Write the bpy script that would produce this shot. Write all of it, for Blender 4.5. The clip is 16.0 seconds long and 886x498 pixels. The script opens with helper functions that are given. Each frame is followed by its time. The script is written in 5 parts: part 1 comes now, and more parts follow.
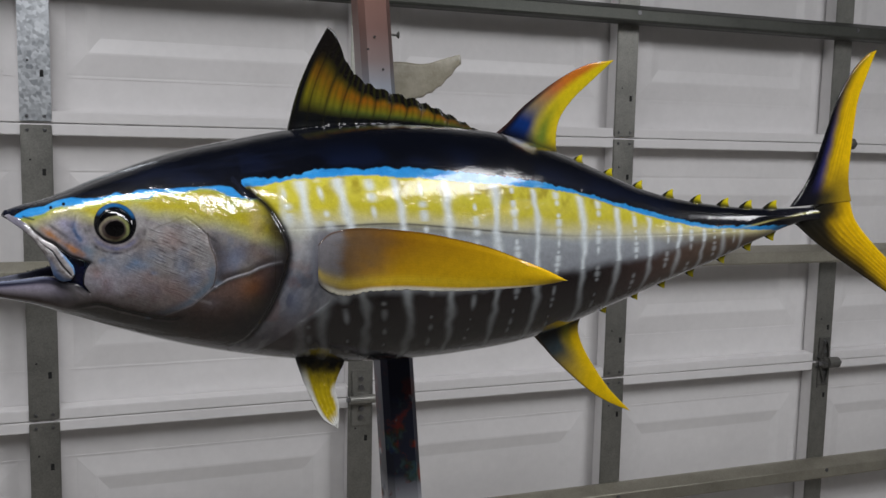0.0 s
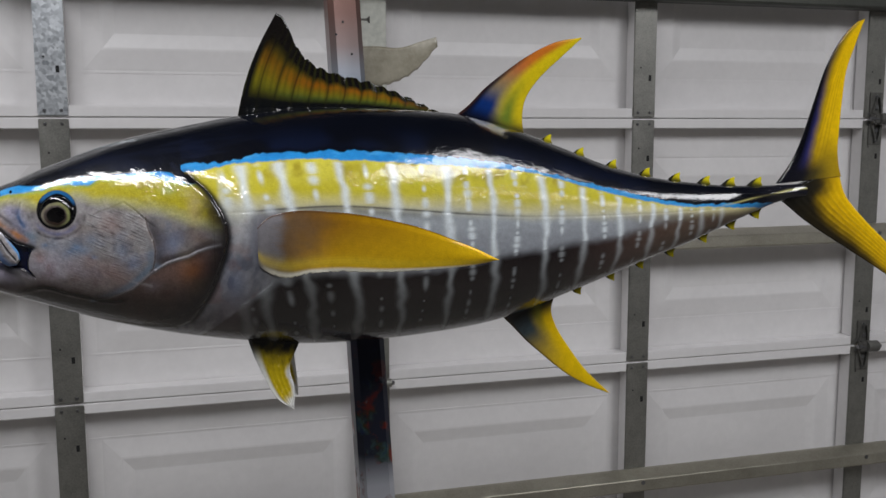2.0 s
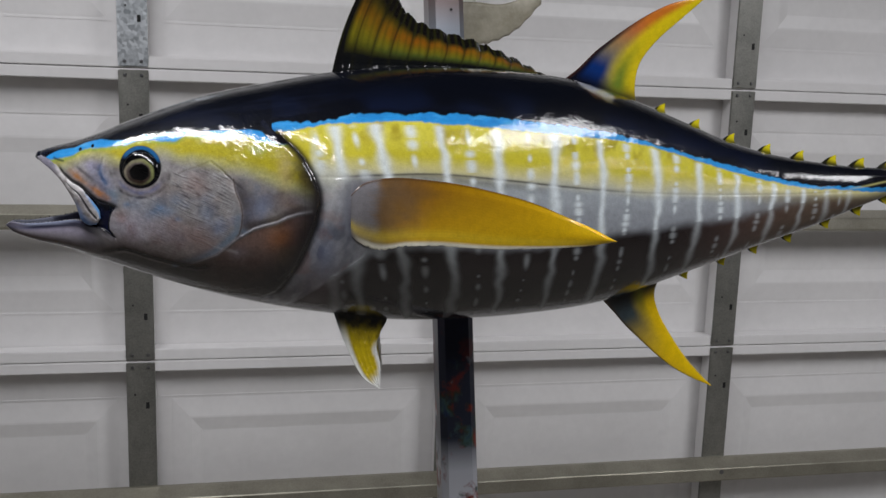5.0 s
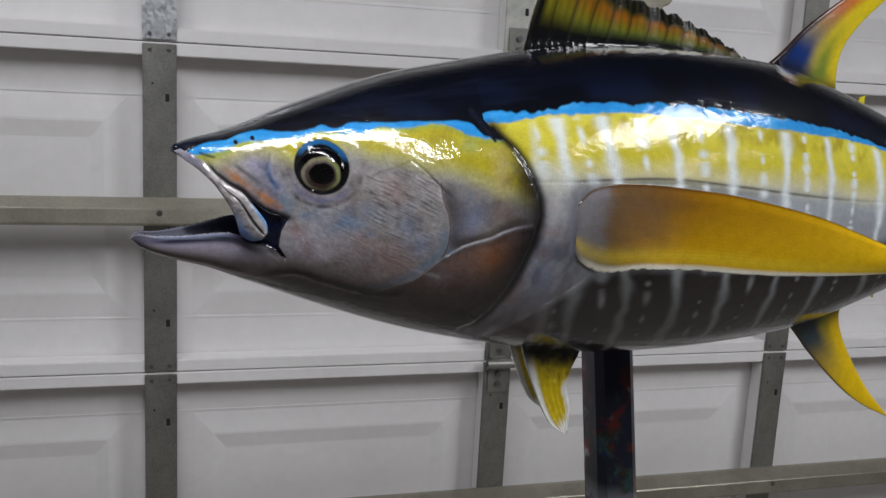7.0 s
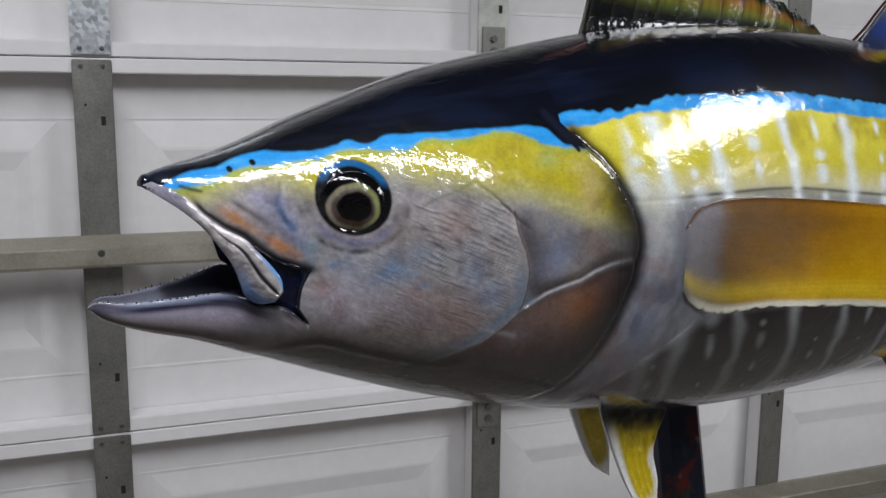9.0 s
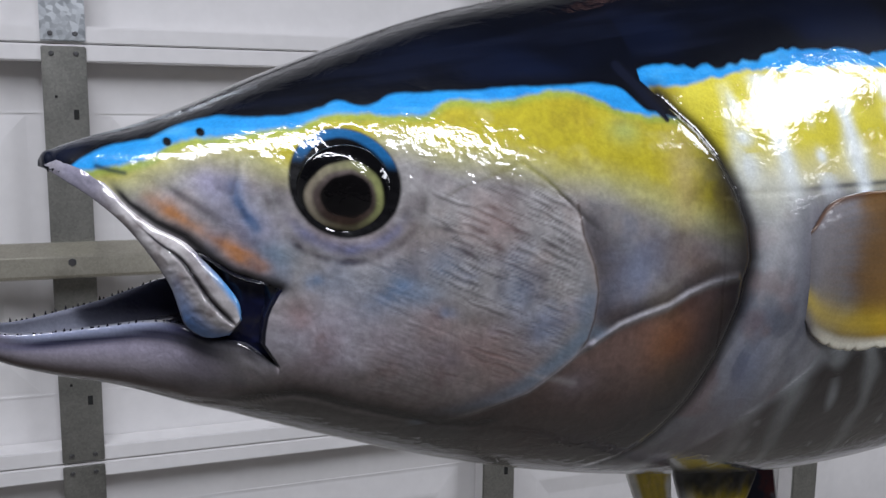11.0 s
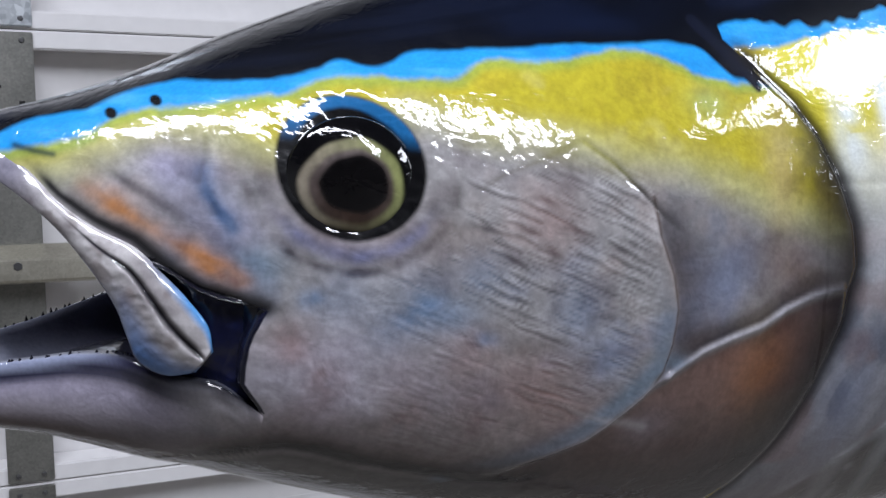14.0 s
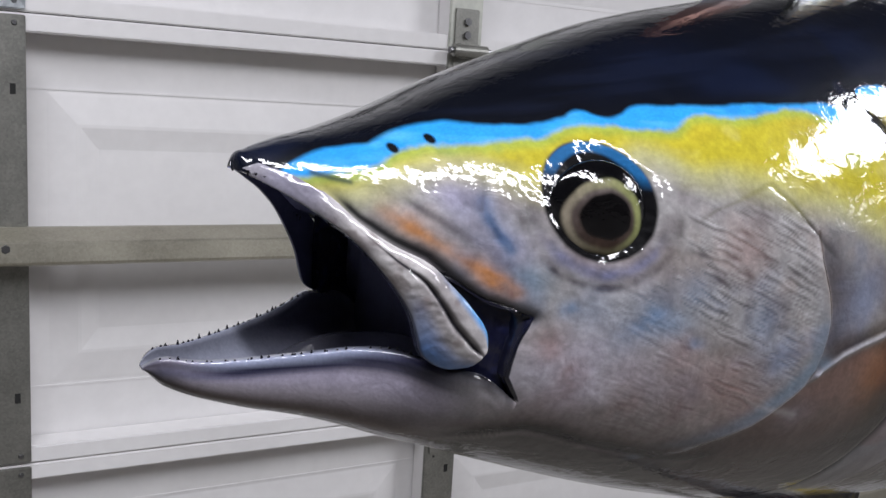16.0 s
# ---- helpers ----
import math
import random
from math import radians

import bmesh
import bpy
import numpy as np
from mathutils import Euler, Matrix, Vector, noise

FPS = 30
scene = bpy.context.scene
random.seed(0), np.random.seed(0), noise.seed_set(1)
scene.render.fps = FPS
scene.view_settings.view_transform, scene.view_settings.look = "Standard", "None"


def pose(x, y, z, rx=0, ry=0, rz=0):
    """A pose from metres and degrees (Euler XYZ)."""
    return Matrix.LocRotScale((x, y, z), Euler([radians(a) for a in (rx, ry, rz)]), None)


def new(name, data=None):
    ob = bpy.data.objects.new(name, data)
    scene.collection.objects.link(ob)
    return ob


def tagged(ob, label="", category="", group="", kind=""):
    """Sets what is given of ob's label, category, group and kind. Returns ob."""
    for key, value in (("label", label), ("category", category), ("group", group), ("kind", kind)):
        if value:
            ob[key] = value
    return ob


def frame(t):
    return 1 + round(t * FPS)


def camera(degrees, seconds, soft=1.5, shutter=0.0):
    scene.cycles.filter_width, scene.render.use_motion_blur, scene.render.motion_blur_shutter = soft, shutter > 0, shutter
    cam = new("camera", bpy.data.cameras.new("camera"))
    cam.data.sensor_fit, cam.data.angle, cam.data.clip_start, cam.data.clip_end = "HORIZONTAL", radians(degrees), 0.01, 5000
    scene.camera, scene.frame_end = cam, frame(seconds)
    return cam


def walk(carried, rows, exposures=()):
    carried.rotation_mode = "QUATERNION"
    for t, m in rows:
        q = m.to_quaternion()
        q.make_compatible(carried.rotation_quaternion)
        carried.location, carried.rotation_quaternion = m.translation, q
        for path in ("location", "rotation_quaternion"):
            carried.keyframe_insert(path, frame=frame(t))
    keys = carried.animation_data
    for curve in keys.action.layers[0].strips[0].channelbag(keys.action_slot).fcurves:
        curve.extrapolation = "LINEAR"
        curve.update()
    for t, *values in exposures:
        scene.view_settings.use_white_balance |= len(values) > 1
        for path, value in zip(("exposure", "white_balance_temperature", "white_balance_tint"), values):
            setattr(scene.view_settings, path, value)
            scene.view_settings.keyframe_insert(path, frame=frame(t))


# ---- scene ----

# ---------------------------------------------------------------- camera
cam = camera(51.90, 16.0)
PATH = [
    (0, 0.1147, -1.7403, 1.5750, 83.506, -1.200, -20.151),
    (0.5, 0.1439, -1.7449, 1.5746, 83.263, -0.904, -19.140),
    (1, 0.1708, -1.7536, 1.5743, 82.995, -0.512, -18.137),
    (1.5, 0.1973, -1.7675, 1.5736, 82.753, -0.204, -17.034),
    (2, 0.2301, -1.7802, 1.5700, 82.711, 0.119, -15.596),
    (2.5, 0.2651, -1.7991, 1.5694, 82.496, 0.222, -13.955),
    (3, 0.2960, -1.8139, 1.5689, 82.275, 0.284, -12.636),
    (5.5, 0.1659, -1.6561, 1.5691, 79.772, -2.496, -11.014),
    (6, 0.1156, -1.6069, 1.5669, 79.290, -3.189, -10.739),
    (6.5, 0.0731, -1.5545, 1.5634, 79.296, -3.195, -12.451),
    (7, 0.0386, -1.5033, 1.5604, 79.602, -2.951, -15.531),
    (7.5, 0.0175, -1.4567, 1.5572, 79.836, -2.120, -17.902),
    (8, 0.0068, -1.4103, 1.5534, 80.173, -1.405, -19.686),
    (8.5, 0.0049, -1.3669, 1.5507, 80.503, -0.968, -20.820),
    (9, 0.0177, -1.3386, 1.5498, 80.507, -0.418, -19.991),
    (11.5, 0.0611, -1.1862, 1.5235, 81.302, -0.814, -19.823),
    (12, 0.0681, -1.1628, 1.5215, 81.354, -0.963, -20.141),
    (12.5, 0.0669, -1.1493, 1.5199, 81.296, -0.965, -20.226),
    (13, 0.0656, -1.1473, 1.5198, 81.040, -0.932, -20.564),
    (13.5, 0.0657, -1.1472, 1.5195, 81.062, -0.888, -20.552),
    (14, 0.0600, -1.1433, 1.5181, 81.284, -0.928, -22.095),
    (14.5, 0.0497, -1.1395, 1.5170, 81.336, -0.966, -22.702),
    (15, 0.0237, -1.1389, 1.5180, 80.707, -1.406, -24.867),
    (15.5, -0.0117, -1.1432, 1.5214, 80.441, -2.732, -26.387),
    (16, -0.0400, -1.1466, 1.5304, 80.701, -3.433, -27.535),
]
walk(cam, [(t, pose(x, y, z, rx, ry, rz)) for t, x, y, z, rx, ry, rz in PATH],
     [(0.0, 0.04, 6480, 12), (6.5, 0.06, 6450, 12), (7.5, 0.24, 6420, 12), (8.5, 0.27, 6380, 12), (11.5, 0.43, 6080, 14), (12.5, 0.56, 6000, 14), (14.0, 0.56, 5980, 14), (16.0, 0.63, 6300, 14)])

# ---------------------------------------------------------------- light
world = bpy.data.worlds.new("world")
scene.world = world
world.use_nodes = True
world.node_tree.nodes["Background"].inputs["Color"].default_value = (0.9, 0.95, 1.0, 1)
world.node_tree.nodes["Background"].inputs["Strength"].default_value = 0.03


def ceiling_lamp(name, x, y, w, d, power, color=(0.97, 0.985, 1.0), z=2.58, turn=0):
    lamp = bpy.data.lights.new(name, "AREA")
    lamp.shape, lamp.size, lamp.size_y = "RECTANGLE", w, d
    lamp.energy, lamp.color = power, color
    ob = new(name, lamp)
    ob.matrix_world = pose(x, y, z, 0, 0, turn)
    return ob


ceiling_lamp("ceiling_lamp", 1.76, -1.75, 0.70, 0.98, 30, z=2.55)
ceiling_lamp("ceiling_lamp", -0.02, -1.48, 2.10, 0.11, 27, z=2.55, turn=-57)
ceiling_lamp("ceiling_lamp", 3.75, -3.05, 0.16, 1.30, 8, z=2.55)


# ---------------------------------------------------------------- small helpers
def lin(r, g, b):
    """Linear colour from display values 0 to 255."""
    return tuple(((c / 255) / 12.92 if c / 255 <= 0.04045 else ((c / 255 + 0.055) / 1.055) ** 2.4) for c in (r, g, b))


def curve(knots, x):
    """Smooth curve through a few knots (x, value)."""
    xs, ys = np.array([k[0] for k in knots], float), np.array([k[1] for k in knots], float)
    h = np.diff(xs)
    d = np.diff(ys) / h
    m = np.empty(len(xs))
    m[0], m[-1] = d[0], d[-1]
    m[1:-1] = (d[:-1] * h[1:] + d[1:] * h[:-1]) / (h[:-1] + h[1:])
    x = np.clip(np.asarray(x, float), xs[0], xs[-1])
    i = np.clip(np.searchsorted(xs, x, side="right") - 1, 0, len(xs) - 2)
    t = (x - xs[i]) / h[i]
    return ((2 * t**3 - 3 * t**2 + 1) * ys[i] + (t**3 - 2 * t**2 + t) * h[i] * m[i]
            + (-2 * t**3 + 3 * t**2) * ys[i + 1] + (t**3 - t**2) * h[i] * m[i + 1])


def along(points, t):
    """A smooth path through points, t from 0 to 1; one array per axis."""
    s = np.linspace(0, 1, len(points))
    return [curve(list(zip(s, [p[k] for p in points])), t) for k in range(len(points[0]))]


def step(a, b, x):
    t = np.clip((x - a) / (b - a), 0, 1)
    return t * t * (3 - 2 * t)


def vnoise(x, y, seed=0):
    """Smooth value noise, -1 to 1, one cell per unit."""
    xi, yi = np.floor(x), np.floor(y)
    fx, fy = x - xi, y - yi
    fx, fy = fx * fx * (3 - 2 * fx), fy * fy * (3 - 2 * fy)

    def cell(i, j):
        v = np.sin(i * 127.1 + j * 311.7 + seed * 74.7) * 43758.5453
        return (v - np.floor(v)) * 2 - 1

    a = cell(xi, yi) * (1 - fx) + cell(xi + 1, yi) * fx
    b = cell(xi, yi + 1) * (1 - fx) + cell(xi + 1, yi + 1) * fx
    return a * (1 - fy) + b * fy


def fnoise(x, y, seed=0):
    return 0.55 * vnoise(x, y, seed) + 0.3 * vnoise(2.1 * x, 2.1 * y, seed + 3) + 0.15 * vnoise(4.3 * x, 4.3 * y, seed + 7)


def near_line(x, z, pts):
    """Distance to a polyline in the (x, z) plane, the side (+ right of its way) and how far along it."""
    best, side, pos = np.full(x.shape, 9.0), np.zeros(x.shape), np.zeros(x.shape)
    n = len(pts) - 1
    for i in range(n):
        (ax, az), (bx, bz) = pts[i], pts[i + 1]
        ux, uz = bx - ax, bz - az
        t = np.clip(((x - ax) * ux + (z - az) * uz) / (ux * ux + uz * uz), 0, 1)
        dx, dz = x - ax - t * ux, z - az - t * uz
        d = np.hypot(dx, dz)
        m = d < best
        best[m], pos[m] = d[m], (i + t[m]) / n
        side[m] = np.sign(dx * uz - dz * ux)[m]
    return best, side, pos


def blend(col, rgb, k):
    """Lay a colour over the paint with coverage k."""
    k = np.clip(k, 0, 1)[..., None]
    return col * (1 - k) + np.array(lin(*rgb)) * k


# ---------------------------------------------------------------- materials
def material(name, rough=0.5, metal=0.0, color=(0.5, 0.5, 0.5)):
    m = bpy.data.materials.new(name)
    m.use_nodes = True
    b = m.node_tree.nodes["Principled BSDF"]
    b.inputs["Roughness"].default_value, b.inputs["Metallic"].default_value = rough, metal
    b.inputs["Base Color"].default_value = (*color, 1)
    return m, m.node_tree.nodes, m.node_tree.links, b


def noise_node(n, l, scale, detail=4, rough=0.55, stretch=None):
    tc = n.new("ShaderNodeTexCoord")
    t = n.new("ShaderNodeTexNoise")
    t.inputs["Scale"].default_value, t.inputs["Detail"].default_value, t.inputs["Roughness"].default_value = scale, detail, rough
    if stretch:
        mp = n.new("ShaderNodeMapping")
        mp.inputs["Scale"].default_value = stretch
        l.new(tc.outputs["Object"], mp.inputs["Vector"])
        l.new(mp.outputs["Vector"], t.inputs["Vector"])
    else:
        l.new(tc.outputs["Object"], t.inputs["Vector"])
    return t


def ramp(n, l, src, stops):
    r = n.new("ShaderNodeValToRGB")
    while len(r.color_ramp.elements) < len(stops):
        r.color_ramp.elements.new(0.5)
    for e, (p, c) in zip(r.color_ramp.elements, stops):
        e.position, e.color = p, (*c, 1)
    l.new(src, r.inputs["Fac"])
    return r


def bump(n, l, b, src, strength, dist):
    k = n.new("ShaderNodeBump")
    k.inputs["Strength"].default_value, k.inputs["Distance"].default_value = strength, dist
    l.new(src, k.inputs["Height"])
    l.new(k.outputs["Normal"], b.inputs["Normal"])
    return k


def two_scale(name, lo, hi, s1, s2, rough=0.5, metal=0.0, bump_strength=0.15, bump_dist=0.002, stretch=None):
    """A surface whose colour wanders between lo and hi at a broad and a fine scale."""
    m, n, l, b = material(name, rough, metal)
    a, c = noise_node(n, l, s1, 5, 0.6, stretch), noise_node(n, l, s2, 3)
    mix = n.new("ShaderNodeMix")
    mix.inputs["Factor"].default_value = 0.35
    l.new(a.outputs["Fac"], mix.inputs["A"])
    l.new(c.outputs["Fac"], mix.inputs["B"])
    r = ramp(n, l, mix.outputs["Result"], [(0.3, lo), (0.7, hi)])
    l.new(r.outputs["Color"], b.inputs["Base Color"])
    rr = n.new("ShaderNodeMapRange")
    rr.inputs["To Min"].default_value, rr.inputs["To Max"].default_value = rough - 0.08, rough + 0.1
    l.new(a.outputs["Fac"], rr.inputs["Value"])
    l.new(rr.outputs["Result"], b.inputs["Roughness"])
    bump(n, l, b, c.outputs["Fac"], bump_strength, bump_dist)
    return m


door_paint = two_scale("door_paint", lin(211, 209, 209), lin(224, 222, 222), 3.5, 60, 0.42, 0, 0.05, 0.001)
floor_mat = two_scale("concrete", lin(128, 124, 118), lin(150, 145, 138), 2, 45, 0.7)
wall_mat = two_scale("wall_paint", lin(168, 167, 165), lin(184, 183, 181), 1.5, 80, 0.7)
ceiling_mat = two_scale("ceiling_paint", lin(52, 52, 54), lin(64, 64, 66), 1.5, 80, 0.8)


def galvanized(name, lo, hi, rough, spangle=420, share=0.2):
    m, n, l, b = material(name, rough, 0.75)
    tc = n.new("ShaderNodeTexCoord")
    v = n.new("ShaderNodeTexVoronoi")
    v.inputs["Scale"].default_value = spangle
    l.new(tc.outputs["Object"], v.inputs["Vector"])
    a = noise_node(n, l, 14, 6, 0.65)
    bw = n.new("ShaderNodeRGBToBW")
    l.new(v.outputs["Color"], bw.inputs["Color"])
    mix = n.new("ShaderNodeMix")
    mix.inputs["Factor"].default_value = share
    l.new(a.outputs["Fac"], mix.inputs["A"])
    l.new(bw.outputs["Val"], mix.inputs["B"])
    r = ramp(n, l, mix.outputs["Result"], [(0.25, lo), (0.75, hi)])
    l.new(r.outputs["Color"], b.inputs["Base Color"])
    rr = n.new("ShaderNodeMapRange")
    rr.inputs["To Min"].default_value, rr.inputs["To Max"].default_value = rough - 0.1, rough + 0.12
    l.new(mix.outputs["Result"], rr.inputs["Value"])
    l.new(rr.outputs["Result"], b.inputs["Roughness"])
    return m


stile_mat = galvanized("galvanized_stile", lin(112, 112, 108), lin(154, 153, 147), 0.45)
bright_stile_mat = galvanized("bright_stile", lin(150, 156, 162), lin(232, 236, 240), 0.36, 170, 0.4)
strut_mat = galvanized("galvanized_strut", lin(140, 136, 124), lin(176, 172, 158), 0.38)
# darker galvanized tone: shade on the top strut put into its colour
shaded_strut_mat = galvanized("shaded_strut", lin(62, 64, 60), lin(88, 89, 84), 0.5)
hole_mat = material("punched_hole", 0.8, 0, (0.01, 0.01, 0.01))[0]
bolt_mat = material("zinc_bolt", 0.35, 0.9, lin(120, 120, 122))[0]
dark_steel = two_scale("dark_steel", lin(82, 82, 80), lin(122, 121, 116), 30, 200, 0.45, 0.6)


def lacquer(name, rough=0.42, coat=1.0, peel=0.21):
    """Airbrushed paint under glossy clear coat; the colour lies on the surface as the attribute paint."""
    m, n, l, b = material(name, rough)
    at = n.new("ShaderNodeAttribute")
    at.attribute_name = "paint"
    f = noise_node(n, l, 900, 3)
    g = noise_node(n, l, 160, 4)
    mix = n.new("ShaderNodeMix")
    mix.inputs["Factor"].default_value = 0.5
    l.new(f.outputs["Fac"], mix.inputs["A"])
    l.new(g.outputs["Fac"], mix.inputs["B"])
    mr = n.new("ShaderNodeMapRange")
    mr.inputs["From Min"].default_value, mr.inputs["From Max"].default_value = 0.3, 0.7
    mr.inputs["To Min"].default_value, mr.inputs["To Max"].default_value = 0.82, 1.14
    l.new(mix.outputs["Result"], mr.inputs["Value"])
    mul = n.new("ShaderNodeVectorMath")
    mul.operation = "SCALE"
    l.new(at.outputs["Color"], mul.inputs[0])
    l.new(mr.outputs["Result"], mul.inputs["Scale"])
    l.new(mul.outputs["Vector"], b.inputs["Base Color"])
    b.inputs["Coat Weight"].default_value, b.inputs["Coat Roughness"].default_value = coat, 0.075
    b.inputs["Specular IOR Level"].default_value = 0.04
    p = noise_node(n, l, 95, 2, 0.5, (1, 1, 1.4))
    p.inputs["Distortion"].default_value = 1.4
    q = noise_node(n, l, 40, 2, 0.5)
    r = noise_node(n, l, 640, 1, 0.5)
    add = n.new("ShaderNodeMath")
    add.operation = "MULTIPLY_ADD"
    l.new(q.outputs["Fac"], add.inputs[0])
    add.inputs[1].default_value = 1.4
    l.new(p.outputs["Fac"], add.inputs[2])
    fine = n.new("ShaderNodeMath")
    fine.operation = "MULTIPLY_ADD"
    l.new(r.outputs["Fac"], fine.inputs[0])
    fine.inputs[1].default_value = 0.22
    l.new(add.outputs["Value"], fine.inputs[2])
    k = bump(n, l, b, fine.outputs["Value"], peel, 0.0012)
    l.new(k.outputs["Normal"], b.inputs["Coat Normal"])
    return m


fish_mat = lacquer("airbrushed_lacquer")
fin_mat = lacquer("fin_lacquer", 0.3, 0.8, 0.15)
eye_mat = lacquer("glass_eye", 0.08, 1.0, 0.24)


# ---------------------------------------------------------------- making objects
def put(name, verts, faces, mat, parent=None, label="", paint=None, smooth=False, origin=None):
    """One mesh object; with a parent it becomes its part. verts are in world metres."""
    base = Vector(origin) if origin is not None else (parent.matrix_world.translation if parent else Vector((0, 0, 0)))
    if parent is not None:
        base = TOP[parent.name]
    me = bpy.data.meshes.new(name)
    v = np.asarray(verts, dtype=float) - np.array(base)
    me.from_pydata(v.tolist(), [], faces if isinstance(faces, list) else faces.tolist())
    me.materials.append(mat)
    if smooth:
        me.polygons.foreach_set("use_smooth", np.ones(len(me.polygons), bool))
    if paint is not None:
        at = me.color_attributes.new("paint", "FLOAT_COLOR", "POINT")
        rgba = np.ones((len(v), 4), dtype=np.float32)
        rgba[:, :3] = paint
        at.data.foreach_set("color", rgba.ravel())
    me.update()
    ob = new(name, me)
    if parent is not None:
        ob.parent = parent
    else:
        ob.location = base
    TOP[ob.name] = base
    if label:
        ob["label"] = label
    return ob


TOP = {}


def thing(name, at, label, category, kind="", group=""):
    ob = new(name)
    ob.location = at
    ob.empty_display_size = 0.05
    TOP[ob.name] = Vector(at)
    return tagged(ob, label, category, group, kind)


def grid_faces(nu, nv, wrap_v=False, base=0):
    i, j = np.meshgrid(np.arange(nu - 1), np.arange(nv if wrap_v else nv - 1), indexing="ij")
    j2 = (j + 1) % nv
    return np.stack([i * nv + j, (i + 1) * nv + j, (i + 1) * nv + j2, i * nv + j2], -1).reshape(-1, 4) + base


def box_bm(bm, x0, x1, y0, y1, z0, z1, mi=0, bevel=0.0):
    r = bmesh.ops.create_cube(bm, size=1, matrix=Matrix.Translation(((x0 + x1) / 2, (y0 + y1) / 2, (z0 + z1) / 2))
                              @ Matrix.Diagonal((x1 - x0, y1 - y0, z1 - z0, 1)))
    fs = {f for v in r["verts"] for f in v.link_faces}
    for f in fs:
        f.material_index = mi
    if bevel:
        es = {e for v in r["verts"] for e in v.link_edges}
        bmesh.ops.bevel(bm, geom=list(es), offset=bevel, segments=2, affect="EDGES")


def cyl_bm(bm, p, axis, r, h, mi=0, seg=14, r2=None):
    turn = {"x": pose(0, 0, 0, 0, 90, 0), "y": pose(0, 0, 0, 90, 0, 0), "z": Matrix.Identity(4)}[axis]
    q = bmesh.ops.create_cone(bm, cap_ends=True, segments=seg, radius1=r, radius2=r if r2 is None else r2, depth=h,
                              matrix=Matrix.Translation(p) @ turn)
    for f in {f for v in q["verts"] for f in v.link_faces}:
        f.material_index = mi


def part(name, bm, mats, parent, label="", at=(0, 0, 0), share=None, smooth=False):
    """Link a bmesh (or the mesh of an alike piece) as one part. at: its place in its parent's space."""
    if share is None:
        share = bpy.data.meshes.new(name)
        bm.to_mesh(share)
        bm.free()
        for m in mats:
            share.materials.append(m)
        if smooth:
            share.polygons.foreach_set("use_smooth", np.ones(len(share.polygons), bool))
    ob = new(name, share)
    ob.parent = parent
    ob.location = at
    if label:
        ob["label"] = label
    return ob


# ---------------------------------------------------------------- the garage shell
STEP_X = 0.586          # from stile to stile
SEC = 0.533             # height of a door section
X0, X1 = -1.20, 3.56    # width of the door opening
ROOM = (-2.0, 4.4, -6.0, 0.0, 2.66)


def slab(name, x0, x1, y0, y1, z0, z1, mat, label, cat):
    bm = bmesh.new()
    box_bm(bm, x0, x1, y0, y1, z0, z1)
    me = bpy.data.meshes.new(name)
    bm.to_mesh(me)
    bm.free()
    me.materials.append(mat)
    return tagged(new(name, me), label, cat, "", "structure")


rx0, rx1, ry0, ry1, rz = ROOM
slab("floor", rx0 - 0.2, rx1 + 0.2, ry0 - 0.2, 0.3, -0.15, 0.0, floor_mat, "grey concrete garage floor", "floor")
slab("ceiling", rx0 - 0.2, rx1 + 0.2, ry0 - 0.2, 0.3, rz, rz + 0.12, ceiling_mat, "plain dark grey garage ceiling", "ceiling")
slab("wall_west", rx0 - 0.15, rx0, ry0, 0.06, 0, rz, wall_mat, "plain painted garage side wall", "wall")
slab("wall_east", rx1, rx1 + 0.15, ry0, 0.06, 0, rz, wall_mat, "plain painted garage side wall", "wall")
slab("wall_south", rx0 - 0.15, rx1 + 0.15, ry0 - 0.15, ry0, 0, rz, wall_mat, "plain painted garage back wall", "wall")
slab("wall_north_left", rx0 - 0.15, X0, 0.06, 0.2, 0, rz, wall_mat, "wall beside the garage door opening", "wall")
slab("wall_north_right", X1, rx1 + 0.15, 0.06, 0.2, 0, rz, wall_mat, "wall beside the garage door opening", "wall")
slab("wall_north_head", X0, X1, 0.06, 0.2, 2.14, rz, wall_mat, "wall above the garage door opening", "wall")

# ---------------------------------------------------------------- sectional garage door
door = thing("door_1", (0, 0, 0), "closed white steel sectional garage door with galvanized stiles", "garage door", "structure")
SKIN = 0.042            # depth of the pressed skin behind the rails


